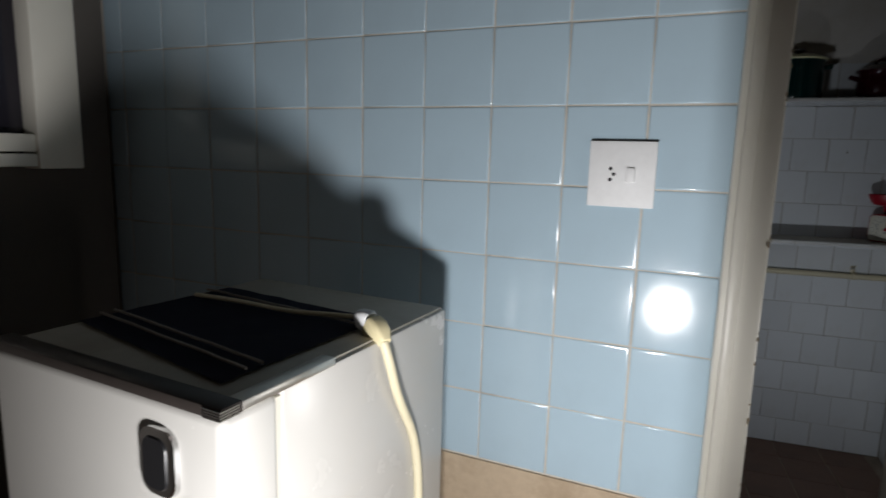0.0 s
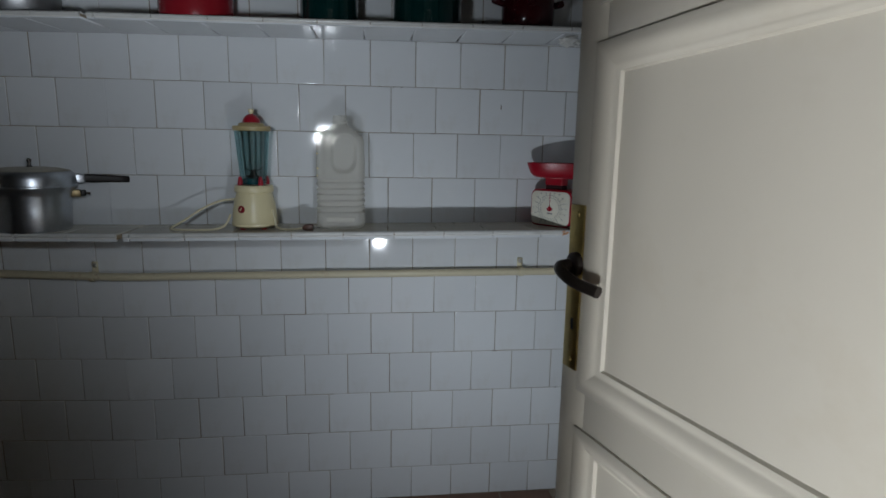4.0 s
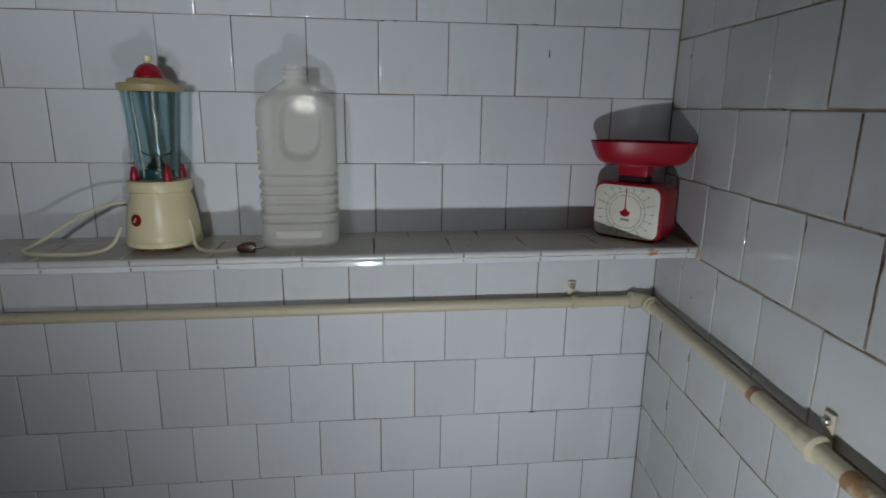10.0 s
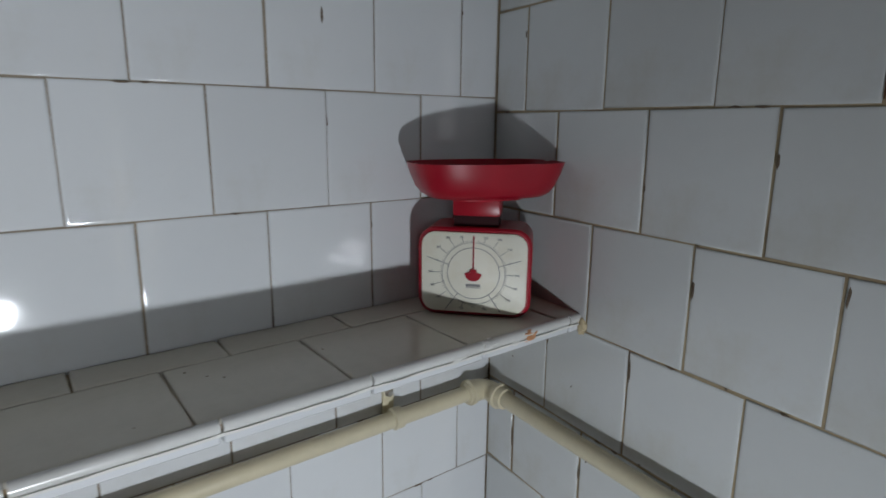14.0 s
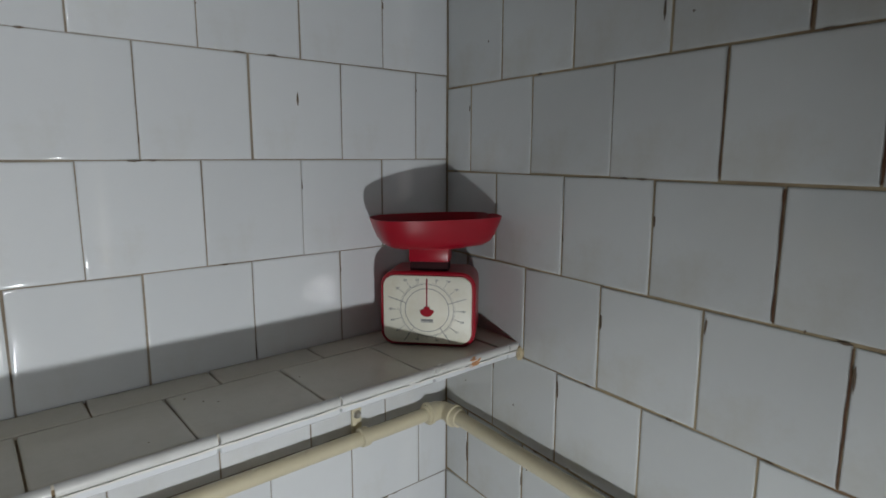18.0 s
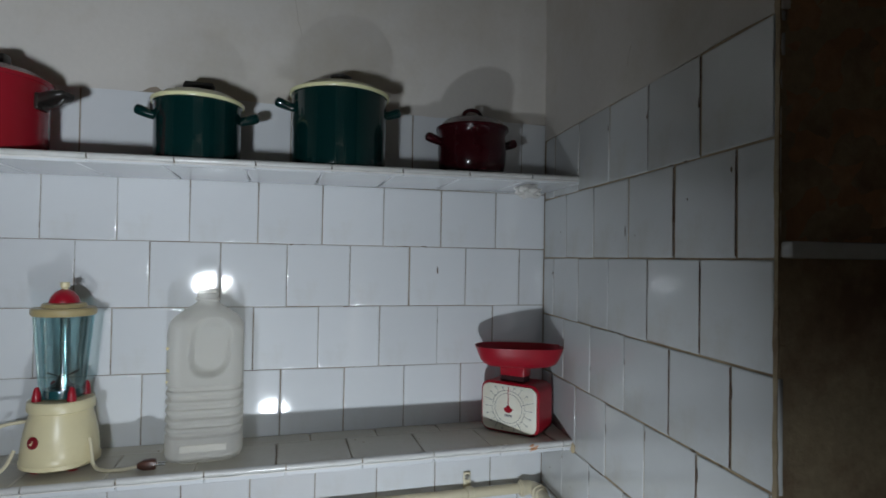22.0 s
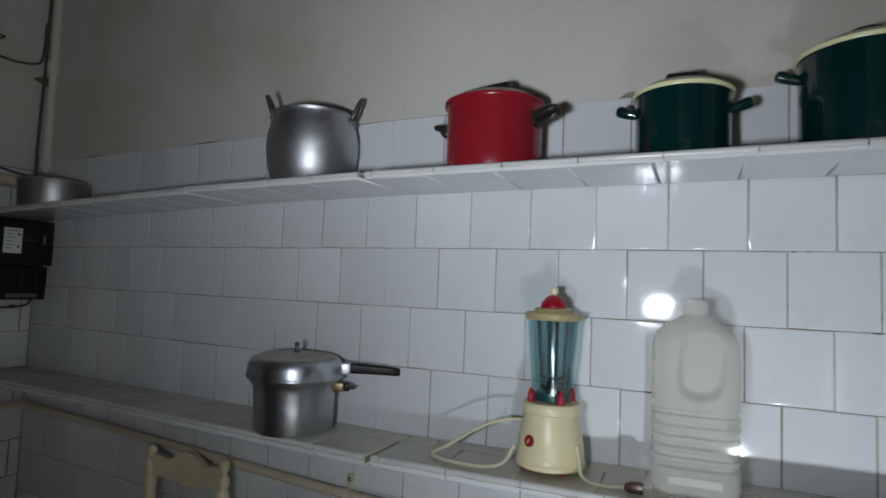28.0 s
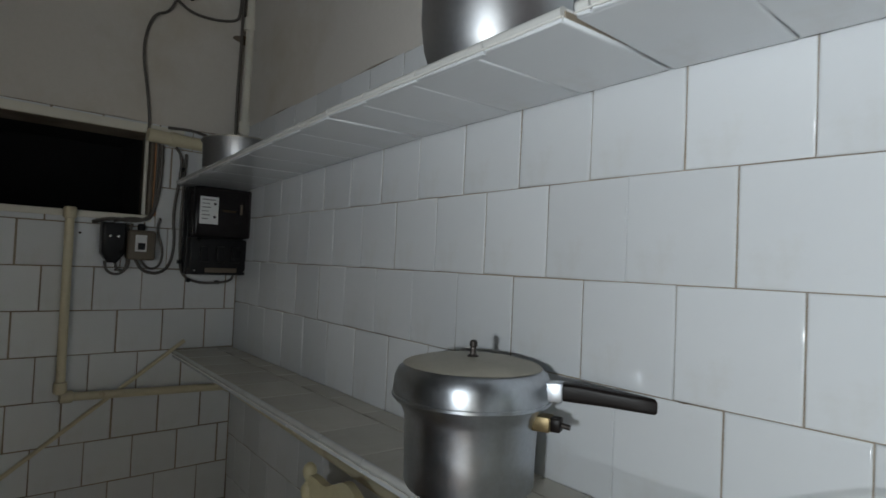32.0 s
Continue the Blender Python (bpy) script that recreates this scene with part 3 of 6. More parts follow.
for z0, z1 in ROWS_Z:
    p = part("door_panel", box(X0 - 0.004, -0.007, z0 - 0.004, X1 + 0.004, 0.007, z1 + 0.004), PAINT, door)
    for side in (-1, 1):
        # mitred moulding round the panel
        bm = bmesh.new()
        prof = [(0.0, 0.007), (0.0, 0.0215), (0.006, 0.0240), (0.016, 0.0215), (0.026, 0.016), (0.030, 0.0130), (0.034, 0.0115), (0.036, 0.007)]
        loops = []
        for inset, out in prof:
            y = side * out
            loops.append([bm.verts.new(c) for c in ((X0 - 0.012 + inset, y, z0 - 0.012 + inset), (X1 + 0.012 - inset, y, z0 - 0.012 + inset), (X1 + 0.012 - inset, y, z1 + 0.012 - inset), (X0 - 0.012 + inset, y, z1 + 0.012 - inset))])
        for a, b in zip(loops, loops[1:]):
            for i in range(4):
                bm.faces.new((a[i], a[(i + 1) % 4], b[(i + 1) % 4], b[i]))
        part("moulding", bm, PAINT, p)
for side in (1, -1):
    ys = 0.018 * side
    plate = part("lock_plate", box(LEAF - 0.037, min(ys, ys + 0.003 * side), 1.056, LEAF - 0.006, max(ys, ys + 0.003 * side), 1.270, 0.0012), BRASS, door, "long worn brass lock plate")
    for z in (1.258, 1.068):
        part("screw", turned(lathe([(0, 0), (0.004, 0), (0.003, 0.0015), (0, 0.0018)], 10), pose(LEAF - 0.024, ys + 0.003 * side, z, -90 * side, 0, 0)), BRASS, plate)
    part("keyhole", box(LEAF - 0.0265, min(ys + 0.0025 * side, ys + 0.0036 * side), 1.109, LEAF - 0.0215, max(ys + 0.0025 * side, ys + 0.0036 * side), 1.124), DARK, plate)
    k = side
    pts = [(LEAF - 0.024, k * 0.02, 1.195), (LEAF - 0.024, k * 0.036, 1.195), (LEAF - 0.026, k * 0.046, 1.194), (LEAF - 0.040, k * 0.051, 1.189), (LEAF - 0.066, k * 0.048, 1.180), (LEAF - 0.098, k * 0.036, 1.174)]
    part("lever_handle", tube(pts, 0.0072, 12, smooth_steps=2), IRON, door, "dark lever handle")
    part("handle_rose", turned(lathe([(0, 0), (0.016, 0), (0.015, 0.006), (0.010, 0.009), (0, 0.009)], 20), pose(LEAF - 0.026, ys + 0.003 * side, 1.195, -90 * side, 0, 0)), IRON, door)
for z in (0.3, 1.75):
    part("hinge", tube([(-0.004, -0.02, z - 0.045), (-0.004, -0.02, z + 0.045)], 0.007, 12), IRON, door)
# the old leaf has sagged out of square towards its free edge
for ob in set(door.children_recursive):
    for v in ob.data.vertices:
        v.co.z += 0.017 - 0.037 * v.co.x

# ---- shelves ----
def tiled_shelf(name, top, label, joint0, thick, seed, under, x_min=-3.29, x_max=0.0, droop=0.0, turn=None, wide=P, DEPTH=DEPTH):
    sh = tagged(new(name), label, "shelf", kind="structure")
    LEFT, RIGHT = x_min, x_max
    sh.matrix_world = (turn or Matrix.Identity(4)) @ Matrix.Translation((x_max, 0, top)) @ Matrix.Rotation(radians(-droop), 4, "Y") @ Matrix.Translation((-x_max, 0, -top))
    part("slab", box(LEFT, -DEPTH + 0.006, top - thick + 0.006, RIGHT, FAR, top - 0.005), GROUT if under else GROUT_OLD, sh, smooth=False)
    rnd = random.Random(seed)
    m_top = Matrix.Translation((0, 0, top)) @ Matrix.Rotation(radians(-90), 4, "X")
    m_bot = Matrix.Translation((0, 0, top - thick)) @ Matrix.Rotation(radians(90), 4, "X")
    m_front = pose(0, -DEPTH, 0)
    x = joint0
    while x < RIGHT:
        x += wide
    while x > LEFT:
        lo, hi = max(x - wide, LEFT), min(x, RIGHT)
        # local v of the top frame runs towards +y
        SHELF_TILES.append((sh, m_top, lo, hi, -DEPTH + 0.004, -0.064, TILE_SHELF if under else TILE_SHELF_LOW))
        lo2, hi2 = max(x - wide * 0.52, LEFT), min(x + wide * 0.48, RIGHT)
        SHELF_TILES.append((sh, m_top, lo2, hi2, -0.064, -0.002, TILE_SHELF if under else TILE_SHELF_LOW))
        if under:
            SHELF_TILES.append((sh, m_bot, lo, hi, 0.004, DEPTH - 0.004, TILE))
        x -= wide
    # rounded white nosing in lengths, with worn joints
    x = joint0 + 0.02
    while x < RIGHT:
        x += wide
    while x > LEFT:
        lo, hi = max(x - wide, LEFT), min(x, RIGHT)
        if hi - lo > 0.02:
            bm = tube([(lo + 0.0015, -DEPTH + 0.005, top - 0.0068), (hi - 0.0015, -DEPTH + 0.005, top - 0.0068)], 0.0070, 10)
            part("nosing", bm, TILE_SHELF, sh)
            bm = box(lo + 0.0015, -DEPTH + 0.001, top - thick, hi - 0.0015, -DEPTH + 0.012, top - 0.0125, 0.0015, 1)
            part("front_strip", turned(bm, Matrix.Translation((0, rnd.uniform(-0.0005, 0.0005), rnd.uniform(-0.0006, 0.0006)))), TILE, sh)
        x -= wide
    # ragged mortar line under the nosing
    bm = bmesh.new()
    n = int((RIGHT - LEFT) / 0.012)
    prev = None
    for i in range(n + 1):
        x = LEFT + (RIGHT - LEFT) * i / n
        a = top - 0.0125 + 0.0022 * noise.noise((x * 26, seed, 0))
        b = top - 0.0146 - 0.0026 * abs(noise.noise((x * 38, seed, 5)))
        y = -DEPTH - 0.0012 - 0.0012 * abs(noise.noise((x * 50, seed, 8)))
        row = [bm.verts.new((x, -DEPTH + 0.004, a)), bm.verts.new((x, y, a)), bm.verts.new((x, y, b)), bm.verts.new((x, -DEPTH + 0.004, b))]
        if prev:
            for k in range(3):
                bm.faces.new((prev[k], row[k], row[k + 1], prev[k + 1]))
        prev = row
    part("mortar_line", bm, CEMENT, sh, "ragged mortar line under the nosing")
    return sh


SHELF_TILES = []
WIDE = 0.158                                 # the shelf tiles are set wider than those of the wall
SPLIT1, SPLIT2 = -0.222 - 8 * WIDE, -0.16 - 9 * P
LOW_DROOP = 0.50                             # both shelves fall a little to the left
shelf_low = tiled_shelf("shelf_low", SHELF1, "long low shelf clad in off-white tiles, chipped at the corner", -0.222, 0.024, 5, False, x_min=SPLIT1, wide=WIDE, droop=LOW_DROOP)
drop = Matrix.Translation((0, 0, SPLIT1 * math.tan(radians(LOW_DROOP))))
tiled_shelf("shelf_low_left", SHELF1, "further length of the low tiled shelf", SPLIT1, 0.024, 6, False, x_max=SPLIT1 - 0.0005, wide=WIDE, droop=0.1, turn=drop @ M_FAR_LEFT)


def on_low(x):
    """Height of the low shelf's top at x."""
    return SHELF1 + max(x, SPLIT1) * math.tan(radians(LOW_DROOP)) + min(0.0, x - SPLIT1) * math.tan(radians(0.1))


DROOP = 0.55
shelf_high = tiled_shelf("shelf_high", SHELF2, "long high shelf clad in white tiles", -0.16, 0.019, 9, True, x_min=SPLIT2, droop=DROOP, DEPTH=DEPTH_HIGH)
drop = Matrix.Translation((0, 0, SPLIT2 * math.tan(radians(DROOP))))
tiled_shelf("shelf_high_middle", SHELF2, "middle length of the white-tiled high shelf", SPLIT2, 0.019, 11, True, x_min=-2.10, x_max=SPLIT2 - 0.0005, droop=DROOP, turn=drop @ M_FAR_LEFT, DEPTH=DEPTH_HIGH)
drop = Matrix.Translation((0, 0, -2.10 * math.tan(radians(DROOP))))
tiled_shelf("shelf_high_left", SHELF2 - 0.0015, "sagging end length of the white-tiled high shelf", -2.10, 0.019, 10, True, x_max=-2.103, droop=DROOP + 1.0, turn=drop @ M_FAR_LEFT, DEPTH=DEPTH_HIGH)


def on_high(x):
    """Height of the high shelf's top at x."""
    return SHELF2 + x * math.tan(radians(DROOP))


# chipped end near the corner, with rough white patches
def ragged(name, x0, x1, y0, y1, z0, z1, material, label, seed, parent):
    """A rough lump with an uneven outline."""
    bm = bmesh.new()
    bmesh.ops.create_icosphere(bm, subdivisions=3, radius=1)
    for v in bm.verts:
        c = v.co.copy()
        k = 0.82 + 0.5 * noise.noise(c * 1.9 + Vector((seed, 0, 0))) + 0.25 * noise.noise(c * 5 + Vector((0, seed, 0)))
        v.co = Vector(((x0 + x1) / 2 + (x1 - x0) / 2 * c.x * k, (y0 + y1) / 2 + (y1 - y0) / 2 * c.y * k, (z0 + z1) / 2 + (z1 - z0) / 2 * c.z * k))
    return part(name, bm, material, parent, label)


ragged("broken_edge", -0.148, -0.098, -DEPTH - 0.0045, -DEPTH + 0.014, SHELF1 - 0.018, SHELF1 - 0.0005, CHIP, "bare terracotta where the edge broke off", 3, shelf_low)
ragged("white_edge_patch", -0.222, -0.166, -DEPTH - 0.003, -DEPTH + 0.014, SHELF1 - 0.016, SHELF1 + 0.0015, CEMENT, "rough white patch along the chipped edge", 8, shelf_low)
ragged("white_edge_patch", -0.262, -0.214, -DEPTH - 0.002, -DEPTH + 0.010, SHELF1 - 0.017, SHELF1 - 0.006, CEMENT, "rough white patch along the chipped edge", 12, shelf_low)
ragged("white_edge_patch", -0.164, -0.126, -DEPTH - 0.0022, -DEPTH + 0.008, SHELF1 - 0.018, SHELF1 - 0.006, CEMENT, "rough white patch along the chipped edge", 15, shelf_low)
ragged("mortar_lump", -0.028, -0.017, -DEPTH - 0.013, -DEPTH + 0.006, SHELF1 - 0.030, SHELF1 - 0.002, surface("yellow_mortar", (0.55, 0.46, 0.30), 0.85, stain=(0.36, 0.27, 0.15), stain_scale=40, bump=0.4), "yellow-brown mortar lump at the wall", 19, shelf_low)
ragged("mortar_lump", -0.165, -0.092, -DEPTH + 0.002, -DEPTH + 0.06, SHELF2 - 0.054, SHELF2 - 0.015, CEMENT, "white mortar lump under the shelf end", 27, shelf_high)

# ---- pipes ----
def pipe_run(name, label, runs, r, clips=(), joints=()):
    ob = thing(name, label, "pipe")
    for pts in runs:
        part("pipe_length", tube(pts, r, 14, smooth_steps=0), PIPE, ob)
    for c, d in joints:
        a, b = Vector(c) - Vector(d) * 0.016, Vector(c) + Vector(d) * 0.016
        part("pipe_fitting", tube([a - Vector(d) * 0.002, a, a + Vector(d) * 0.006, b - Vector(d) * 0.006, b, b + Vector(d) * 0.002], [r, r + 0.0045, r + 0.0055, r + 0.0055, r + 0.0045, r], 14), PIPE, ob)
    for c, wall in clips:
        c = Vector(c)
        out = Vector(wall)
        side = Vector((0, 0, 1)).cross(out)
        bm = tube([c - side * 0.0085, c - side * 0.007, c + side * 0.007, c + side * 0.0085], [r + 0.001, r + 0.0038, r + 0.0038, r + 0.001], 18)
        k = part("pipe_clip", bm, PIPE, ob)
        q = c - out * 0.024
        bm = box(-0.010, -0.003, -0.020, 0.010, 0.004, 0.046, 0.003)
        if abs(out.y) < 0.5:
            bmesh.ops.rotate(bm, verts=bm.verts, matrix=Matrix.Rotation(radians(180), 3, "Z"))
        m = Matrix.Translation(q) @ (Matrix.Identity(4) if abs(out.y) > 0.5 else Matrix.Rotation(radians(90), 4, "Z"))
        part("clip_plate", turned(bm, m), PIPE, k)
        part("clip_screw", turned(lathe([(0, 0), (0.0075, 0), (0.0065, 0.004), (0.004, 0.0065), (0, 0.0068)], 14), Matrix.Translation(q + Vector((0, 0, 0.034)) + out * 0.003) @ (Matrix.Rotation(radians(90), 4, "X") if abs(out.y) > 0.5 else Matrix.Rotation(radians(-90), 4, "Y"))), ALU_DULL, k)
    return ob


R = 0.0130
RUST = surface("rusty_paint", (0.34, 0.19, 0.09), 0.8, stain=(0.58, 0.50, 0.34), stain_scale=22, stain_at=(0.45, 0.6), stain_mix=0.9, bump=0.6, bump_scale=80)
YP = -0.030


def XP(y):
    """x of the pipe along the right wall."""
    return -0.030 + skewed(y)


pipe_run("water_pipe", "cream-painted water pipe clipped along the tiled walls",
         [[(LEFT + 0.03, YP + bent(LEFT), 0.915), (-2.6, YP + bent(-2.6), 0.905), (-1.6, YP + bent(-1.6), 0.880), (BEND_X, YP, 0.880), (-0.055, YP, 0.888)],
          [(-0.055, YP, 0.888), (-0.044, YP - 0.003, 0.888), (-0.036, YP - 0.012, 0.888), (XP(-0.06), YP - 0.03, 0.887)],
          [(XP(-0.06), YP - 0.03, 0.887), (XP(-0.45), -0.45, 0.892), (XP(PIER - 0.022), PIER - 0.022, 0.893)],
          [(XP(PIER - 0.022), PIER - 0.022, 0.893), (XP(PIER - 0.03) + 0.006, PIER - 0.030, 0.893), (skewed(PIER), PIER - 0.034, 0.893), (0.5, PIER - 0.08, 0.893)],
          [(LEFT + 0.03, YP + bent(LEFT), 0.912), (LEFT + 0.03, -0.413, 0.930)],
          [(LEFT + 0.03, -0.425, 0.940), (LEFT + 0.03, -0.427, 1.495)]],
         R,
         clips=[((-0.215, YP, 0.888), (0, -1, 0)), ((-1.668, YP + bent(-1.668), 0.881), (0, -1, 0)), ((XP(-0.66), -0.66, 0.893), (-1, 0, 0))],
         joints=[((-0.062, YP, 0.888), (1, 0, 0)), ((XP(-0.066), YP - 0.036, 0.886), (0, 1, 0)), ((XP(-0.66), -0.66, 0.893), (0, 1, 0)), ((XP(PIER - 0.012), PIER - 0.012, 0.893), (0, 1, 0)),
                 ((LEFT + 0.03, -0.425, 0.960), (0, 0, 1)), ((LEFT + 0.03, -0.408, 0.930), (0, 1, 0)), ((LEFT + 0.03, -0.427, 1.495), (0, 0, 1)), ((LEFT + 0.045, YP + bent(LEFT), 0.915), (1, 0, 0))])
elbow = bpy.data.objects["water_pipe"]
part("elbow", tube([(-0.070, YP, 0.888), (-0.054, YP, 0.888), (-0.042, YP - 0.004, 0.888), (-0.036, YP - 0.014, 0.887), (XP(-0.064), YP - 0.034, 0.886)], R + 0.0042, 16, smooth_steps=2), PIPE, elbow)
for c, d in (((-0.070, YP, 0.888), (1, 0, 0)), ((XP(-0.066), YP - 0.036, 0.886), (0, 1, 0)), ((XP(PIER + 0.03), PIER + 0.03, 0.893), (0, 1, 0)), ((XP(-0.675), -0.675, 0.893), (0, 1, 0))):
    c, d = Vector(c), Vector(d)
    part("collar", tube([c - d * 0.005, c - d * 0.003, c + d * 0.003, c + d * 0.005], [R + 0.004, R + 0.0085, R + 0.0085, R + 0.004], 18), PIPE, elbow)


def run_z(y):
    return 0.892


for y0, y1, grow, mat in ((-0.785, -0.74, 0.0012, RUST), (-0.53, -0.515, 0.0008, RUST), (-0.655, -0.60, 0.001, PIPE)):
    part("rust_patch", tube([(XP(y0), y0, run_z(y0)), (XP(y1), y1, run_z(y1))], R + grow, 16), mat, elbow, "bare rusty stretch")
standing = set(bpy.data.objects)
t = thing("diagonal_pipe", "thin cream-painted gas tube slanting down the wall", "pipe")
part("tube", tube([(LEFT + 0.012, -0.20, SHELF1 - 0.004), (LEFT + 0.012, -0.69, 0.69), (LEFT + 0.012, -1.25, 0.25)], 0.0065, 10), PIPE, t)
t = thing("corner_conduit", "white-painted upright conduit with grey cables beside it", "pipe")
part("conduit", tube([(LEFT + 0.032, -0.035, 1.80), (LEFT + 0.034, -0.034, 2.25), (LEFT + 0.035, -0.034, CEIL - 0.02)], 0.0145, 14), PAINT, t)
for z in (1.835, 2.22):
    part("collar", tube([(LEFT + 0.032, -0.035, z - 0.022), (LEFT + 0.032, -0.035, z + 0.022)], 0.022, 14), PAINT, t)
part("cable", tube([(LEFT + 0.02, -0.062, 1.77), (LEFT + 0.018, -0.064, 1.9), (LEFT + 0.02, -0.058, 2.2), (LEFT + 0.02, -0.058, 2.6)], 0.006, 8, smooth_steps=1), WIRE, t)
part("cable", tube([(LEFT + 0.058, -0.014, 1.86), (LEFT + 0.058, -0.012, 2.2), (LEFT + 0.058, -0.012, 2.6)], 0.005, 8), WIRE, t)
t = thing("drain_pipe", "short thick cream pipe coming out of the wall opening", "pipe")
part("pipe_body", tube([(LEFT + 0.035, -0.36, 1.752), (LEFT + 0.035, -0.24, 1.747), (LEFT + 0.035, -0.06, 1.742)], 0.022, 16), PIPE, t)
part("pipe_rim", tube([(LEFT + 0.035, -0.29, 1.749), (LEFT + 0.035, -0.27, 1.748)], 0.0255, 16), PIPE, t)

# ---- opening in the left wall: painted boards round it, bars ----
win = tagged(new("window_1"), "small dark opening edged with cream-painted boards", "window", kind="structure")
part("window_sill", box(LEFT - 0.1, OP_Y0 - 0.136, (OP_Z0 - 0.020) - 0.022, LEFT + 0.008, (OP_Y1 - 0.136) - 0.002, (OP_Z0 - 0.020) - 0.001, 0.003), PAINT, win)
part("window_head", box(LEFT - 0.1, OP_Y0 - 0.136, (OP_Z1 - 0.020) + 0.001, LEFT + 0.006, (OP_Y1 - 0.136) + 0.09, (OP_Z1 - 0.020) + 0.03, 0.003), PAINT, win)
part("window_jamb", box(LEFT - 0.12, (OP_Y1 - 0.136) - 0.012, (OP_Z0 - 0.020), LEFT - 0.002, (OP_Y1 - 0.136) - 0.001, (OP_Z1 - 0.020), 0.002), GREY_BOX, win)
part("window_jamb", tube([(LEFT - 0.02, (OP_Y1 - 0.136) - 0.022, (OP_Z0 - 0.020)), (LEFT - 0.02, (OP_Y1 - 0.136) - 0.022, (OP_Z1 - 0.020))], 0.006, 8), PAINT, win)
part("raw_edge", box(LEFT - 0.05, (OP_Y1 - 0.136), (OP_Z0 - 0.020), LEFT - 0.0005, (OP_Y1 - 0.136) + 0.012, (OP_Z1 - 0.020)), CHIP, win, "bare terracotta edge of the wall")

# ---- electric things on the left wall ----
m = thing("electric_meter", "black electric meter with smoky clear cover and paper label", "meter", LEFT, -0.115, 1.293)
part("base", box(0.0, -0.108, 0.0, 0.045, 0.100, 0.305, 0.005), BLACK_P, m)
part("lower_block", box(0.04, -0.105, 0.002, 0.085, 0.098, 0.128, 0.006), BLACK_P, m)
for y in (-0.06, -0.005, 0.05):
    part("fuse", box(0.083, y - 0.014, 0.045, 0.094, y + 0.014, 0.10, 0.004), BLACK_P, m)
part("terminal_strip", box(0.084, -0.055, 0.010, 0.088, 0.055, 0.026, 0.001), GREY_BOX, m)
for y in (-0.09, 0.083):
    part("screw", turned(lathe([(0, 0), (0.004, 0), (0.003, 0.002), (0, 0.0024)], 10), pose(0.085, y, 0.016, 0, 90, 0)), CHROME, m)
part("cover", box(0.05, -0.107, 0.133, 0.115, 0.104, 0.303, 0.010, 3), SMOKED, m, "smoky clear plastic cover")
part("inner_box", box(0.045, -0.095, 0.14, 0.080, 0.09, 0.296, 0.004), BLACK_P, m)
lab = part("label", box(0.1155, -0.092, 0.175, 0.1163, -0.030, 0.268), PAPER, m, "white paper label with small print")
for i, (a, b) in enumerate(((-0.085, -0.04), (-0.085, -0.06), (-0.085, -0.055), (-0.085, -0.062), (-0.085, -0.058), (-0.085, -0.065))):
    part("print_line", box(0.1163, a, 0.256 - i * 0.013, 0.1166, b, 0.2595 - i * 0.013), GREY_INK, lab)
for z in (0.245, 0.2):
    part("label_dot", turned(lathe([(0, 0), (0.005, 0), (0, 0.0003)], 14), pose(0.1164, -0.042, z, 0, 90, 0)), INK, lab)
part("knob_bar", box(0.114, 0.045, 0.215, 0.122, 0.053, 0.25, 0.002), GREY_BOX, m)
part("brass_strip", box(0.080, -0.005, 0.222, 0.083, 0.04, 0.230), BRASS, m)
m = thing("junction_box", "black plastic plug box hung on the tiles", "box", LEFT, -0.443, 1.325)
bm = loft([(rounded(0.03, 0.028, 0.008), 0.0), (rounded(0.05, 0.066, 0.012), 0.03), (rounded(0.05, 0.07, 0.010), 0.11), (rounded(0.046, 0.066, 0.010), 0.128)])
part("housing", turned(bm, Matrix.Translation((0.027, 0, 0))), BLACK_P, m)
part("screw", turned(lathe([(0, 0), (0.004, 0), (0, 0.002)], 10), pose(0.052, -0.012, 0.085, 0, 90, 0)), CHROME, m)
part("screw", turned(lathe([(0, 0), (0.004, 0), (0, 0.002)], 10), pose(0.052, 0.012, 0.085, 0, 90, 0)), CHROME, m)
m = thing("fuse_box", "brown-grey plastic breaker box with a small black window", "box", LEFT, -0.36, 1.336)
part("housing", box(0, -0.042, 0, 0.05, 0.042, 0.098, 0.010, 3), GREY_BOX, m)
part("label", box(0.0495, -0.022, 0.028, 0.0512, 0.012, 0.082), PAPER, m)
part("dark_window", box(0.051, -0.014, 0.034, 0.0525, 0.008, 0.056), BLACK_P, m)
part("gland", lathe([(0.01, 0.098), (0.012, 0.1), (0.012, 0.115), (0.008, 0.12), (0, 0.12)], 14), BLACK_P, m, at=pose(0.025, 0, 0))

def cable(label, pts, r=0.0042, material=WIRE, steps=2, name="cable"):
    c = thing(name, label, "cable")
    part("cord", tube(pts, r, 8, smooth_steps=steps), material, c)
    return c


L1 = LEFT + 0.012
cable("grey electric cables drooping from the black box", [(L1, -0.46, 1.33), (L1 + 0.01, -0.455, 1.295), (L1 + 0.01, -0.42, 1.285), (L1 + 0.01, -0.395, 1.31), (L1, -0.395, 1.40), (L1, -0.385, 1.455)])
cable("grey electric cables drooping from the black box", [(L1, -0.43, 1.33), (L1 + 0.008, -0.425, 1.30), (L1 + 0.008, -0.40, 1.30), (L1 + 0.006, -0.388, 1.33), (L1, -0.39, 1.45)])
cable("grey cable looping up along the opening", [(L1, -0.37, 1.337), (L1, -0.35, 1.30), (L1, -0.30, 1.29), (L1, -0.262, 1.32), (L1, -0.25, 1.40), (L1, -0.262, 1.50), (L1, -0.245, 1.62), (L1, -0.24, 1.70), (L1, -0.27, 1.735)], 0.005)
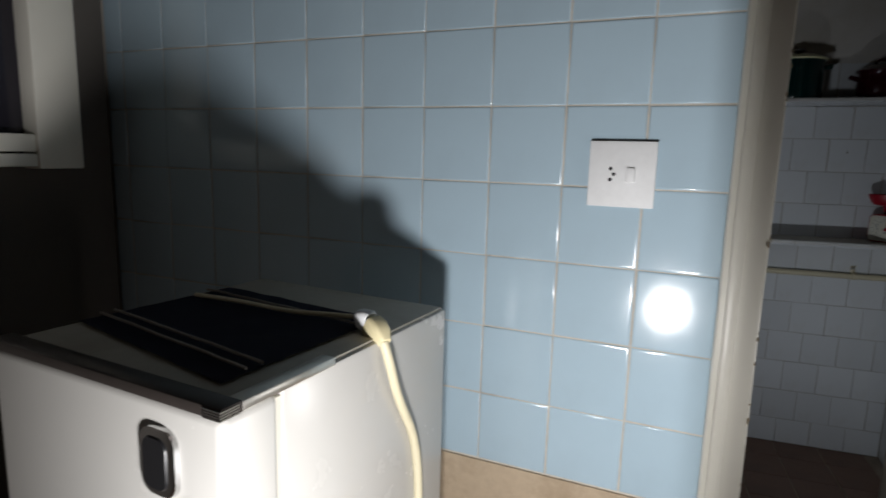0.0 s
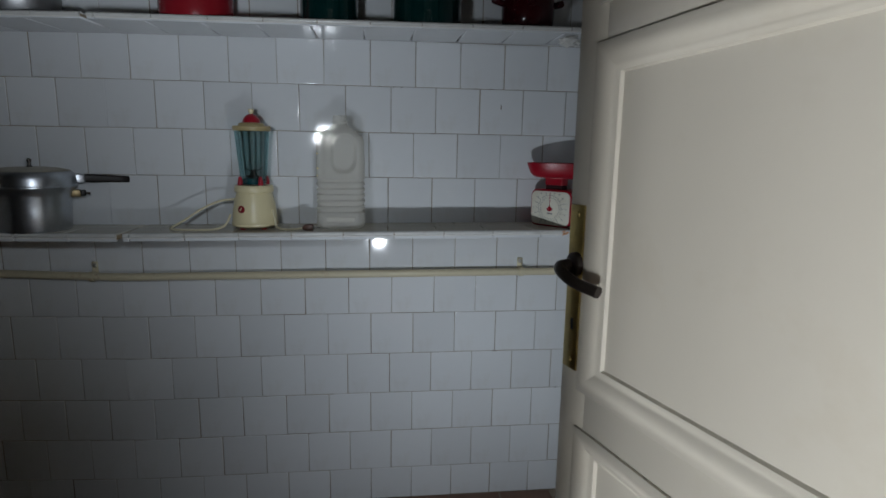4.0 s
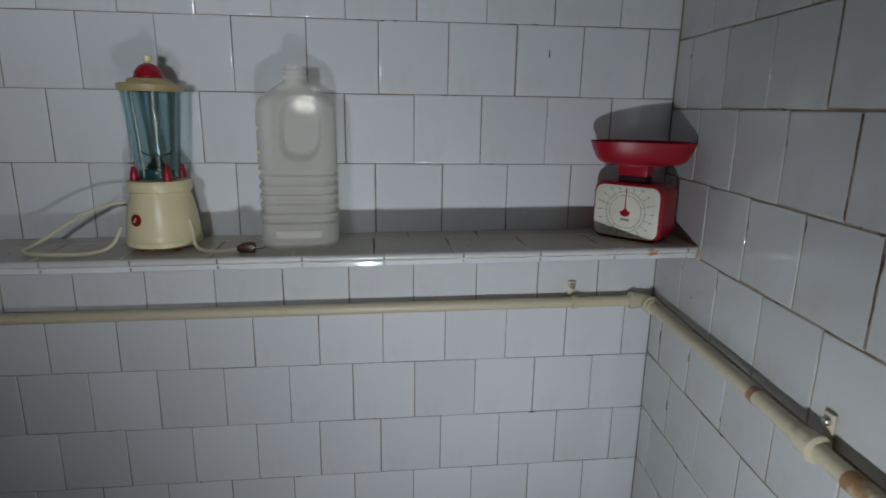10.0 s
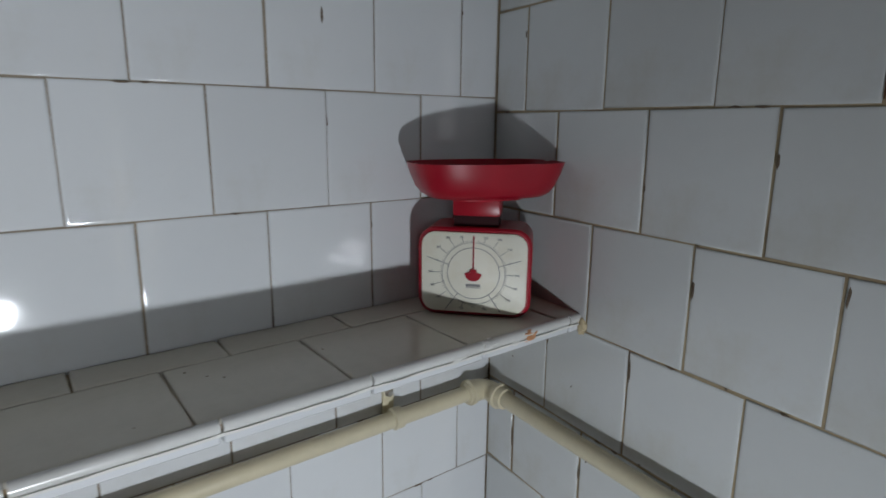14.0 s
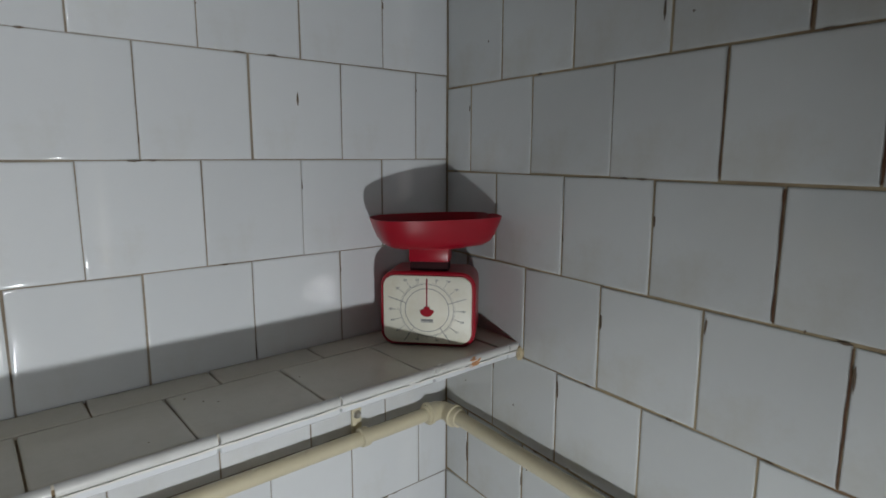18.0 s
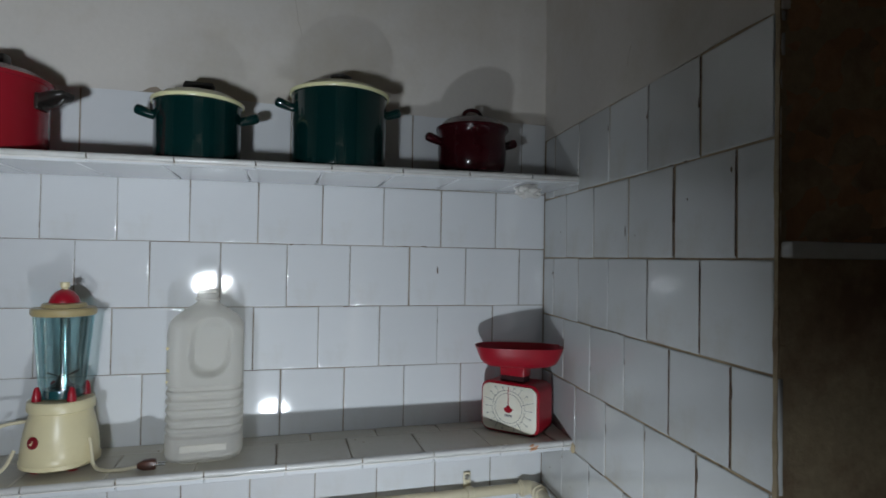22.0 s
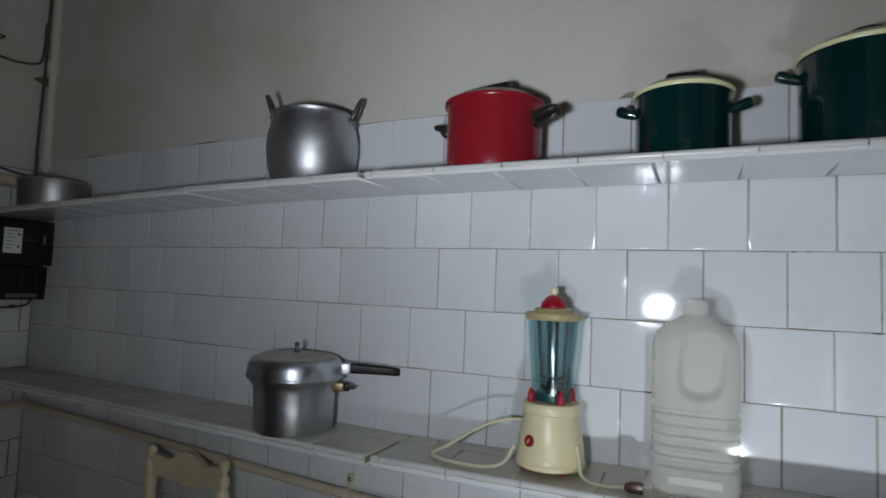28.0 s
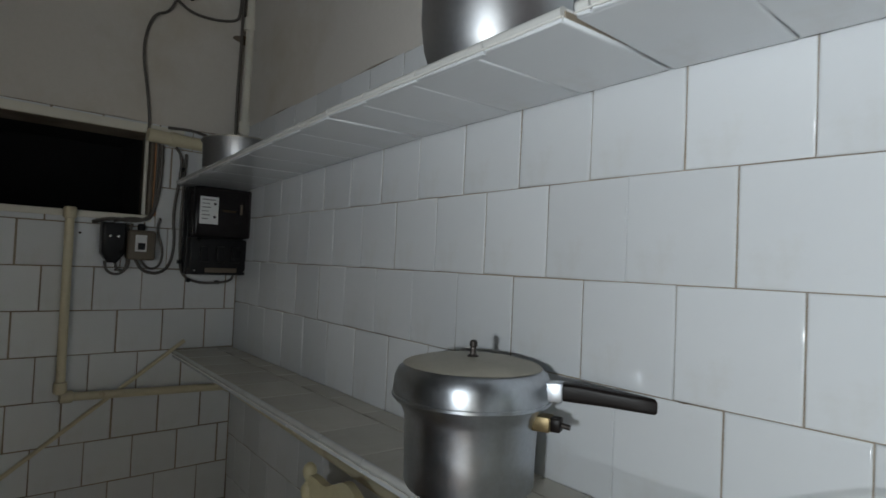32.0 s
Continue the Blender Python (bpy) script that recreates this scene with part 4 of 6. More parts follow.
cable("grey cable looping up along the opening", [(L1, -0.355, 1.337), (L1, -0.33, 1.305), (L1, -0.295, 1.315), (L1, -0.285, 1.37), (L1, -0.31, 1.44), (L1, -0.30, 1.48)], 0.004)
cable("black cable bent under the meter", [(L1 + 0.02, -0.05, 1.295), (L1 + 0.02, -0.055, 1.275), (L1 + 0.01, -0.09, 1.265), (L1, -0.17, 1.262), (L1, -0.225, 1.29), (L1, -0.232, 1.36), (L1, -0.235, 1.45), (L1, -0.232, 1.6), (L1, -0.228, 1.71)], 0.0045)
cable("grey cables bunched along the sill", [(L1, -0.50, 1.452), (L1 + 0.004, -0.45, 1.468), (L1 + 0.004, -0.38, 1.462), (L1, -0.33, 1.478), (L1, -0.31, 1.55), (L1, -0.305, 1.66), (L1, -0.308, 1.73)], 0.006)
cable("grey cables bunched along the sill", [(L1, -0.44, 1.46), (L1 + 0.006, -0.39, 1.474), (L1 + 0.006, -0.34, 1.468), (L1 + 0.004, -0.322, 1.50), (L1, -0.318, 1.64), (L1, -0.32, 1.74)], 0.005)
cable("dark cable hanging down the plaster", [(L1, -0.352, 1.775), (L1, -0.352, 1.815), (L1, -0.365, 1.916), (L1, -0.381, 2.006), (L1, -0.380, 2.082), (L1, -0.357, 2.165), (L1, -0.309, 2.185), (L1 + 0.01, -0.290, 2.235)], 0.0045)
cable("dark cable slung to the corner conduit", [(L1 + 0.012, -0.320, 2.262), (L1, -0.287, 2.237), (L1, -0.241, 2.207), (L1, -0.166, 2.204), (L1, -0.085, 2.222), (L1, -0.064, 2.25), (L1, -0.062, 2.4)], 0.0050)
ib = thing("cable_bracket", "small rusty iron bracket with three dark insulators", "bracket", LEFT, -0.275, 2.27)
part("arm", tube([(0.006, -0.068, 0.006), (0.020, -0.02, -0.004), (0.020, 0.03, -0.014), (0.008, 0.068, 0.016)], 0.0042, 8, smooth_steps=1), IRON, ib)
part("arm", tube([(0.006, -0.062, 0.010), (0.026, 0.0, 0.014), (0.008, 0.070, 0.018)], 0.0035, 8, smooth_steps=1), IRON, ib)
for y, z in ((-0.066, 0.006), (-0.014, 0.0), (0.034, -0.012)):
    part("insulator", turned(lathe([(0, 0), (0.010, 0.001), (0.011, 0.006), (0.007, 0.010), (0.011, 0.014), (0.010, 0.020), (0, 0.021)], 14), pose(0.010, y, z, 0, 90, 0)), BROWN_BAK, ib)
cable("grey cables running to the drain pipe", [(L1 + 0.03, -0.30, 1.785), (L1 + 0.03, -0.22, 1.79), (L1 + 0.03, -0.14, 1.772), (L1 + 0.03, -0.05, 1.768)], 0.005)
for y, z in ((-0.10, 1.266), (-0.20, 1.272), (-0.232, 1.335), (-0.238, 1.655)):
    c = thing("cable_clip", "small black nail-in cable clip", "clip", LEFT, y, z, group="cable clips")
    part("clip", box(0.0, -0.006, -0.007, 0.02, 0.006, 0.007, 0.002), BLACK_P, c)
for y, z in ((-0.425, 1.302), (-0.53, 1.415)):
    n = thing("nail", "small rusty nail in a tile", "nail", LEFT, y, z)
    part("nail_head", turned(lathe([(0, 0), (0.004, 0), (0.004, 0.008), (0, 0.009)], 10), pose(0, 0, 0, 0, 90, 0)), IRON, n)

# all that hangs on the left wall, at its height over the low shelf
for ob in set(bpy.data.objects) - standing:
    if not ob.parent:
        ob.matrix_world = Matrix.Translation((0, 0.136, 0.020)) @ ob.matrix_world

# ---- pots on the high shelf ----
Y2 = -0.113


def pot_with_lid(name, label, x, r, h, body_mat, lid_mat, rim_mat, knob, turn=0.0, belly=0.0, ear=None, lid_h=0.016, ear_mat=None, ear_z=0.78):
    p = thing(name, label, "pot", x, Y2 + bent(x), on_high(x), turn)
    prof = [(0, 0.003), (r * 0.9, 0.003), (r * 0.93, 0.0), (r * 0.97, 0.003), (r * (0.985 - belly), 0.012)]
    for i in range(1, 9):
        u = i / 9
        prof.append((r * (0.99 - belly + belly * math.sin(math.pi * (0.08 + 0.80 * u)) * 1.25), 0.012 + (h - 0.02) * u))
    prof += [(r, h - 0.006), (r + 0.003, h - 0.003), (r + 0.003, h), (r - 0.002, h)]
    part("body", lathe(prof, 56), body_mat, p)
    lid = part("lid", lathe([(r - 0.003, h - 0.004), (r + 0.0045, h - 0.004), (r + 0.006, h - 0.001), (r + 0.0055, h + 0.0035), (r * 0.97, h + 0.0075), (r * 0.8, h + lid_h * 0.72), (r * 0.45, h + lid_h * 0.95), (0, h + lid_h)], 56), lid_mat, p)
    if rim_mat:
        part("lid_rim", lathe([(r - 0.002, h - 0.003), (r + 0.0052, h - 0.002), (r + 0.0055, h + 0.001), (r + 0.002, h + 0.0015)], 56), rim_mat, lid)
    top = h + lid_h
    if knob == "bar":
        part("lid_handle", turned(loft([(rounded(0.060, 0.016, 0.006), 0.0), (rounded(0.066, 0.02, 0.008), 0.016), (rounded(0.058, 0.014, 0.006), 0.025)]), Matrix.Translation((0, 0, top - 0.002))), BAKELITE, lid)
    elif knob == "disc":
        part("lid_handle", lathe([(0.012, top - 0.002), (0.013, top + 0.010), (0.026, top + 0.014), (0.027, top + 0.020), (0.015, top + 0.025), (0, top + 0.025)], 24), BAKELITE, lid)
    elif knob == "loop":
        part("lid_handle", tube([(-0.024, 0, top - 0.003), (-0.022, 0, top + 0.010), (-0.012, 0, top + 0.020), (0.012, 0, top + 0.020), (0.022, 0, top + 0.010), (0.024, 0, top - 0.003)], 0.0048, 10, smooth_steps=2), body_mat, lid)
    elif knob == "wedge":
        part("lid_handle", box(-0.046, -0.012, top - 0.004, 0.040, 0.012, top + 0.026, 0.005), BAKELITE, lid)
    ez = h * ear_z
    for s in (-1, 1):
        if ear == "tube":
            part("handle", tube([(s * (r - 0.004), 0, ez), (s * (r + 0.012), 0, ez + 0.005), (s * (r + 0.026), 0, ez + 0.010), (s * (r + 0.033), 0, ez + 0.0125), (s * (r + 0.036), 0, ez + 0.0135)], [0.009, 0.0105, 0.0115, 0.010, 0.005], 14), ear_mat or body_mat, p)
        elif ear == "ear":
            part("handle", tube([(s * (r * 0.98), -0.030, ez - 0.006), (s * (r + 0.016), -0.028, ez + 0.004), (s * (r + 0.030), -0.014, ez + 0.014), (s * (r + 0.032), 0.0, ez + 0.016), (s * (r + 0.030), 0.014, ez + 0.014), (s * (r + 0.016), 0.028, ez + 0.004), (s * (r * 0.98), 0.030, ez - 0.006)], 0.0065, 10, smooth_steps=2), ear_mat or body_mat, p)
        elif ear == "fin":
            # flat black grip rising outwards, with an open loop under it
            secs = [(0.0, 0.014, 0.0, 0.010), (0.016, 0.022, 0.002, 0.010), (0.038, 0.024, 0.006, 0.008), (0.052, 0.022, 0.009, 0.0065), (0.057, 0.017, 0.010, 0.004)]
            bm = bmesh.new()
            rings = [[bm.verts.new((s * (r - 0.002 + x), yy, ez + zc + zz)) for yy, zz in rounded(2 * hw, 2 * hh, min(hw, hh) * 0.8, 4)] for x, hw, zc, hh in secs]
            for q0, q1 in zip(rings, rings[1:]):
                for i in range(len(q0)):
                    bm.faces.new((q0[i], q0[(i + 1) % len(q0)], q1[(i + 1) % len(q0)], q1[i]))
            bm.faces.new(rings[0][::-1])
            bm.faces.new(rings[-1])
            fin = part("handle", bm, ear_mat or BAKELITE, p, "black bakelite side handle")
            part("handle_loop", tube([(s * (r - 0.002), 0.0, ez - 0.016), (s * (r + 0.022), 0.0, ez - 0.016), (s * (r + 0.040), 0.0, ez - 0.006), (s * (r + 0.048), 0.0, ez + 0.010)], 0.0042, 8, smooth_steps=2), BAKELITE, fin)
            part("handle_bracket", box(s * (r - 0.003), -0.018, ez - 0.022, s * (r + 0.005), 0.018, ez + 0.010, 0.002), IRON, fin)
    return p


pot_with_lid("stock_pot", "small bellied maroon enamel pot with a lid", -0.250, 0.083, 0.116, MAROON_E, MAROON_E, None, "loop", 4, 0.07, "tube", 0.030, None, 0.70)
pot_with_lid("stock_pot", "tall dark green enamel pot with a cream lid, chipped foot", -0.571, 0.107, 0.171, GREEN_E, CREAM_E, None, "disc", 3, 0, "tube", 0.026, None, 0.80)
pot_with_lid("stock_pot", "dark green enamel pot with a chipped cream lid", -0.872, 0.0885, 0.132, GREEN_E, CREAM_E, None, "bar", 2, 0, "tube", 0.024, None, 0.76)
pot_with_lid("stock_pot", "large red enamel pot with black side handles", -1.262, 0.107, 0.150, RED_E, RED_E, RED_E, "wedge", -14, 0, "fin", 0.027, BAKELITE, 0.76)
chips = thing("enamel_chip", "black chips in the enamel at a pot's foot", "chip", -0.519, Y2, on_high(-0.57))
chips_bm = bmesh.new()
for i in range(7):
    a = radians(-70 + i * 6)
    c = Vector((-0.043 + 0.0985 * math.cos(a), 0.0985 * math.sin(a), 0.006 + 0.004 * (i % 3)))
    box(c.x - 0.004, c.y - 0.0012, c.z - 0.004, c.x + 0.004, c.y + 0.0012, c.z + 0.005, bm=chips_bm)
part("chip", chips_bm, DARK, chips)

p = thing("cooking_pot", "bellied scuffed aluminium pot without a lid, two upright handles", "pot", -1.775, -0.092, on_high(-1.775), 24)
prof = [(0, 0.004), (0.085, 0.004), (0.093, 0.0), (0.1, 0.006), (0.112, 0.04), (0.1185, 0.085), (0.118, 0.12), (0.110, 0.155), (0.102, 0.176), (0.103, 0.184), (0.105, 0.187), (0.102, 0.188), (0.098, 0.176), (0.113, 0.13), (0.114, 0.085), (0.095, 0.012), (0, 0.008)]
part("body", lathe(prof, 56), ALU, p)
for s in (-1, 1):
    hd = part("handle", tube([(s * 0.102, -0.017, 0.172), (s * 0.108, -0.022, 0.192), (s * 0.120, -0.019, 0.222), (s * 0.126, -0.009, 0.236), (s * 0.126, 0.009, 0.236), (s * 0.120, 0.019, 0.222), (s * 0.108, 0.022, 0.192), (s * 0.102, 0.017, 0.172)], 0.0050, 10, smooth_steps=2), ALU_DARK, p, "dark loop handle standing up from the rim")
    part("handle_ear", box(s * 0.100, -0.030, 0.164, s * 0.109, 0.030, 0.178, 0.004, 2), ALU_DARK, hd)
    for y in (-0.021, 0.021):
        part("rivet", turned(lathe([(0, 0), (0.004, 0), (0.003, 0.0025), (0, 0.003)], 10), pose(s * 0.1085, y, 0.171, 0, 90 * s, 0)), ALU, hd)
p = thing("small_pan", "low aluminium pan with a rolled rim", "pan", -2.960, -0.020, on_high(-2.1) - 0.86 * math.tan(radians(DROOP + 1.0)) - 0.001)
part("body", lathe([(0, 0.003), (0.092, 0.003), (0.1, 0.0), (0.108, 0.008), (0.110, 0.085), (0.114, 0.090), (0.115, 0.094), (0.112, 0.096), (0.107, 0.091), (0.105, 0.012), (0, 0.008)], 48), ALU, p)
part("lid", lathe([(0.107, 0.092), (0.110, 0.099), (0.10, 0.103), (0, 0.106)], 48), ALU_DULL, p)

# ---- things on the low shelf ----
p = thing("pressure_cooker", "scuffed aluminium pressure cooker with a dark brown handle", "pressure cooker", -1.776, -0.112, on_low(-1.768), 1)
part("body", lathe([(0, 0.004), (0.085, 0.004), (0.094, 0.0), (0.0985, 0.008), (0.0995, 0.06), (0.1015, 0.105), (0.107, 0.119), (0.116, 0.127), (0.118, 0.132), (0.113, 0.133)], 64), ALU_COOKER, p)
lid = part("lid", lathe([(0.113, 0.131), (0.1195, 0.134), (0.120, 0.139), (0.1185, 0.160), (0.114, 0.172), (0.102, 0.181), (0.08, 0.187), (0.05, 0.190), (0, 0.191)], 64), ALU_COOKER, p, "domed brushed lid")
part("lid_top", lathe([(0.106, 0.1800), (0.102, 0.1822), (0.08, 0.1880), (0.05, 0.1910), (0, 0.1920)], 64), surface("oxidised_lid_top", (0.42, 0.39, 0.32), 0.5, 0.35, grain=120, spread=0.08, stain=(0.30, 0.27, 0.21), stain_scale=14, stain_mix=0.6), lid, "dull beige-grey oxidised top of the lid")
part("lid_seam", lathe([(0.118, 0.130), (0.1215, 0.1325), (0.1215, 0.1365), (0.119, 0.138)], 64), ALU_COOKER, lid)
part("valve", lathe([(0.008, 0.188), (0.009, 0.193), (0.005, 0.196), (0.004, 0.206), (0.006, 0.208), (0.006, 0.214), (0.003, 0.217), (0, 0.217)], 16), IRON, lid)
part("safety_plug", turned(box(-0.008, -0.003, 0, 0.008, 0.003, 0.003, 0.001), pose(-0.045, -0.03, 0.187, 0, 0, 20)), IRON, lid)
part("stamped_ring", turned(lathe([(0.017, 0), (0.0185, 0.0015), (0.020, 0)], 28, (1.2, 0.8)), pose(0.04, -0.04, 0.1875, 4, 4, 0)), ALU, lid)
HD = pose(0, 0, 0, 0, 0, 26)
part("handle_bracket", turned(box(0.105, -0.013, 0.140, 0.140, 0.013, 0.168, 0.003), HD), ALU_COOKER, lid, "pale steel bracket")
bm = bmesh.new()
secs = [(0.134, 0.0120, 0.155, 0.0125), (0.16, 0.0120, 0.155, 0.0130), (0.20, 0.011, 0.153, 0.0115), (0.235, 0.0115, 0.151, 0.011), (0.262, 0.0115, 0.150, 0.011), (0.27, 0.009, 0.150, 0.009)]
rings = []
for x, hw, zc, hh in secs:
    rings.append([bm.verts.new((x, yy, zc + zz)) for yy, zz in rounded(2 * hw, 2 * hh, 0.005, 4)])
for a, b in zip(rings, rings[1:]):
    for i in range(len(a)):
        bm.faces.new((a[i], a[(i + 1) % len(a)], b[(i + 1) % len(a)], b[i]))
bm.faces.new(rings[0][::-1])
bm.faces.new(rings[-1])
part("long_handle", turned(bm, HD), BROWN_BAK, lid, "long dark brown bakelite handle")
lug = part("catch", turned(box(0.098, -0.014, 0.098, 0.126, 0.014, 0.120, 0.003), pose(0, 0, 0, 0, 0, 22)), OLD_BRASS, p, "tarnished brass catch")
part("catch_block", turned(box(0.122, -0.010, 0.099, 0.140, 0.010, 0.119, 0.003), pose(0, 0, 0, 0, 0, 22)), BROWN_BAK, lug)
part("catch_pin", turned(tube([(0.138, 0, 0.109), (0.152, 0, 0.107)], 0.004, 10), pose(0, 0, 0, 0, 0, 22)), IRON, lug)

# blender
bl = thing("blender", "vintage cream blender with a teal glass jug and red cap", "blender", -1.119, -0.104, on_low(-1.119), 0)
part("base", lathe([(0, 0.006), (0.060, 0.006), (0.066, 0.010), (0.0715, 0.012), (0.072, 0.020), (0.0698, 0.023), (0.0695, 0.036), (0.0672, 0.060), (0.0625, 0.085), (0.0568, 0.108), (0.0545, 0.1155), (0.0570, 0.1165), (0.0598, 0.1185), (0.0605, 0.126), (0.0598, 0.134), (0.0570, 0.1385), (0.05, 0.139), (0, 0.139)], 56), CREAM_P, bl)
for a in (45, 135, 225, 315):
    part("foot", lathe([(0, 0), (0.009, 0), (0.011, 0.007), (0, 0.008)], 14), RED_P, bl, at=pose(0.045 * math.cos(radians(a)), 0.045 * math.sin(radians(a)), 0))
badge = part("badge", turned(lathe([(0, 0), (0.0115, 0), (0.0115, 0.002), (0.0095, 0.003), (0, 0.0032)], 24), pose(-0.0283, -0.0606, 0.066, 83, 0, -25)), surface("dark_red_badge", (0.22, 0.012, 0.02), 0.3), bl, "round dark red badge")
part("badge_sign", turned(box(-0.004, -0.0045, 0, 0.0005, -0.0025, 0.0006, bm=box(-0.0012, -0.005, 0, 0.0012, 0.005, 0.0006)), pose(-0.0283, -0.0606, 0.066, 83, 0, -25) @ pose(0, 0, 0.003, 0, 0, -25)), CREAM_P, badge)
for i in range(4):
    a = radians(38 + 90 * i)
    part("red_prong", lathe([(0.0086, 0.135), (0.0088, 0.140), (0.0072, 0.154), (0.0045, 0.164), (0.0025, 0.1665), (0, 0.167)], 14), RED_P, bl, at=pose(0.0455 * math.cos(a), 0.0455 * math.sin(a), 0))


def facets(r0, r1, z0, z1, n=8, segs=96, steps=4, sharp=0.65):
    """Outlines between a circle and an octagon, widening upwards."""
    out = []
    for k in range(steps + 1):
        u = k / steps
        r = r0 + (r1 - r0) * u
        ring = []
        for i in range(segs):
            a = 2 * math.pi * i / segs
            b = (a + math.pi / n) % (2 * math.pi / n) - math.pi / n
            flat = math.cos(math.pi / n) / math.cos(b)
            groove = 1 - 0.035 * max(0.0, 1 - abs(abs(b) - math.pi / n) / 0.10)
            q = r * (sharp * flat + 1 - sharp) * groove
            ring.append((q * math.cos(a), q * math.sin(a)))
        out.append((ring, z0 + (z1 - z0) * u))
    return out


outer = facets(0.0385, 0.0530, 0.142, 0.312)
inner = facets(0.0350, 0.0498, 0.156, 0.312, sharp=0.3)
jug = part("glass_jug", loft(outer + inner[::-1]), TEAL_GLASS, bl, "faceted teal glass jug")
for i in range(8):
    a = math.pi / 8 + i * math.pi / 4
    part("corner_rib", tube([(0.0370 * math.cos(a), 0.0370 * math.sin(a), 0.146), (0.0508 * math.cos(a), 0.0508 * math.sin(a), 0.308)], [0.0031, 0.0038], 8), TEAL_THICK, jug)
part("jug_foot", lathe([(0, 0.1415), (0.036, 0.1415), (0.037, 0.145), (0.0345, 0.158), (0.028, 0.1605), (0, 0.1605)], 32), surface("dark_teal_glass", (0.012, 0.075, 0.085), 0.08, spread=0.2, coat=0.6), bl, "thick dark teal bottom of the jug")
part("blade_hub", lathe([(0, 0.160), (0.020, 0.160), (0.022, 0.164), (0.013, 0.170), (0.010, 0.178), (0.006, 0.186), (0, 0.187)], 20), IRON, bl)
for a in (20, 110, 200, 290):
    bm = bmesh.new()
    v = [bm.verts.new(c) for c in ((0.004, -0.005, 0.180), (0.026, -0.003, 0.186 + 0.006 * math.cos(a)), (0.029, 0.001, 0.191 + 0.006 * math.cos(a)), (0.004, 0.005, 0.180))]
    w = [bm.verts.new(q.co + Vector((0, 0, 0.0014))) for q in v]
    bm.faces.new(v)
    bm.faces.new(w[::-1])
    for i in range(4):
        bm.faces.new((v[i], v[(i + 1) % 4], w[(i + 1) % 4], w[i]))
    part("blade", bm, IRON, bl, smooth=False, at=pose(0, 0, 0, 0, 0, a))
lid = part("jug_lid", lathe([(0.048, 0.307), (0.0560, 0.307), (0.0585, 0.311), (0.0590, 0.319), (0.0565, 0.3225), (0.0415, 0.3235), (0.0405, 0.326), (0.039, 0.3305), (0.030, 0.3325), (0, 0.333)], 40), TAN_P, bl, "tan plastic jug lid")
part("red_cap", lathe([(0.0275, 0.327), (0.0280, 0.333), (0.025, 0.344), (0.017, 0.354), (0.008, 0.359), (0, 0.360)], 28), RED_P, lid)
part("white_knob", lathe([(0.006, 0.355), (0.0055, 0.361), (0.0085, 0.364), (0.009, 0.372), (0.007, 0.374), (0, 0.374)], 16), CREAM_P, lid)
flex = part("power_cord", tube([(-0.060, 0.010, 0.092), (-0.11, 0.0, 0.088), (-0.17, -0.01, 0.058), (-0.222, -0.025, 0.020), (-0.254, -0.042, 0.004), (-0.234, -0.064, 0.004), (-0.18, -0.078, 0.004), (-0.11, -0.076, 0.004), (-0.078, -0.058, 0.014), (-0.067, -0.040, 0.048)], 0.0036, 8, smooth_steps=2), CREAM_WIRE, bl, "cream power cord")
part("power_cord", tube([(0.060, -0.030, 0.062), (0.067, -0.038, 0.036), (0.072, -0.05, 0.012), (0.090, -0.062, 0.004), (0.125, -0.066, 0.004), (0.160, -0.064, 0.008)], 0.0036, 8, smooth_steps=2), CREAM_WIRE, bl, "cream power cord")
plug = part("plug", turned(loft([(rounded(0.010, 0.010, 0.003), -0.002), (rounded(0.022, 0.017, 0.006), 0.010), (rounded(0.024, 0.018, 0.006), 0.026), (rounded(0.018, 0.016, 0.005), 0.032)]), pose(0.158, -0.064, 0.010, 0, 90, 3)), BROWN_P, bl, "brown two-pin plug")
for s in (-1, 1):
    part("pin", turned(tube([(0, 0, 0), (0, 0, 0.019)], 0.0022, 8), pose(0.189, -0.064 + s * 0.0065, 0.010, 0, 90, 3)), CHROME, plug)

# plastic bottle
def ragged_bm(x, y, z, r):
    bm = bmesh.new()
    bmesh.ops.create_icosphere(bm, subdivisions=1, radius=r)
    for v in bm.verts:
        v.co *= random.uniform(0.5, 1.2)
        v.co.y *= 0.6
        v.co += Vector((x, y, z))
    return bm


bo = thing("plastic_bottle", "large empty milky plastic bottle with a ribbed lower half", "bottle", -0.845, -0.108, on_low(-0.845), 3)
W, D = 0.154, 0.118


def even(w, h, r, n=120):
    """Rounded rectangle resampled at even steps."""
    o = rounded(w, h, min(r, w / 2 - 1e-4, h / 2 - 1e-4), 8)
    o = o + [o[0]]
    d = [0.0]
    for p0, p1 in zip(o, o[1:]):
        d.append(d[-1] + math.dist(p0, p1))
    out, k = [], 0
    for i in range(n):
        s = d[-1] * i / n
        while d[k + 1] < s:
            k += 1
        f = (s - d[k]) / (d[k + 1] - d[k] or 1)
        out.append((o[k][0] + (o[k + 1][0] - o[k][0]) * f, o[k][1] + (o[k + 1][1] - o[k][1]) * f))
    return out


def step(a, b, v):
    u = max(0.0, min(1.0, (v - a) / (b - a)))
    return u * u * (3 - 2 * u)


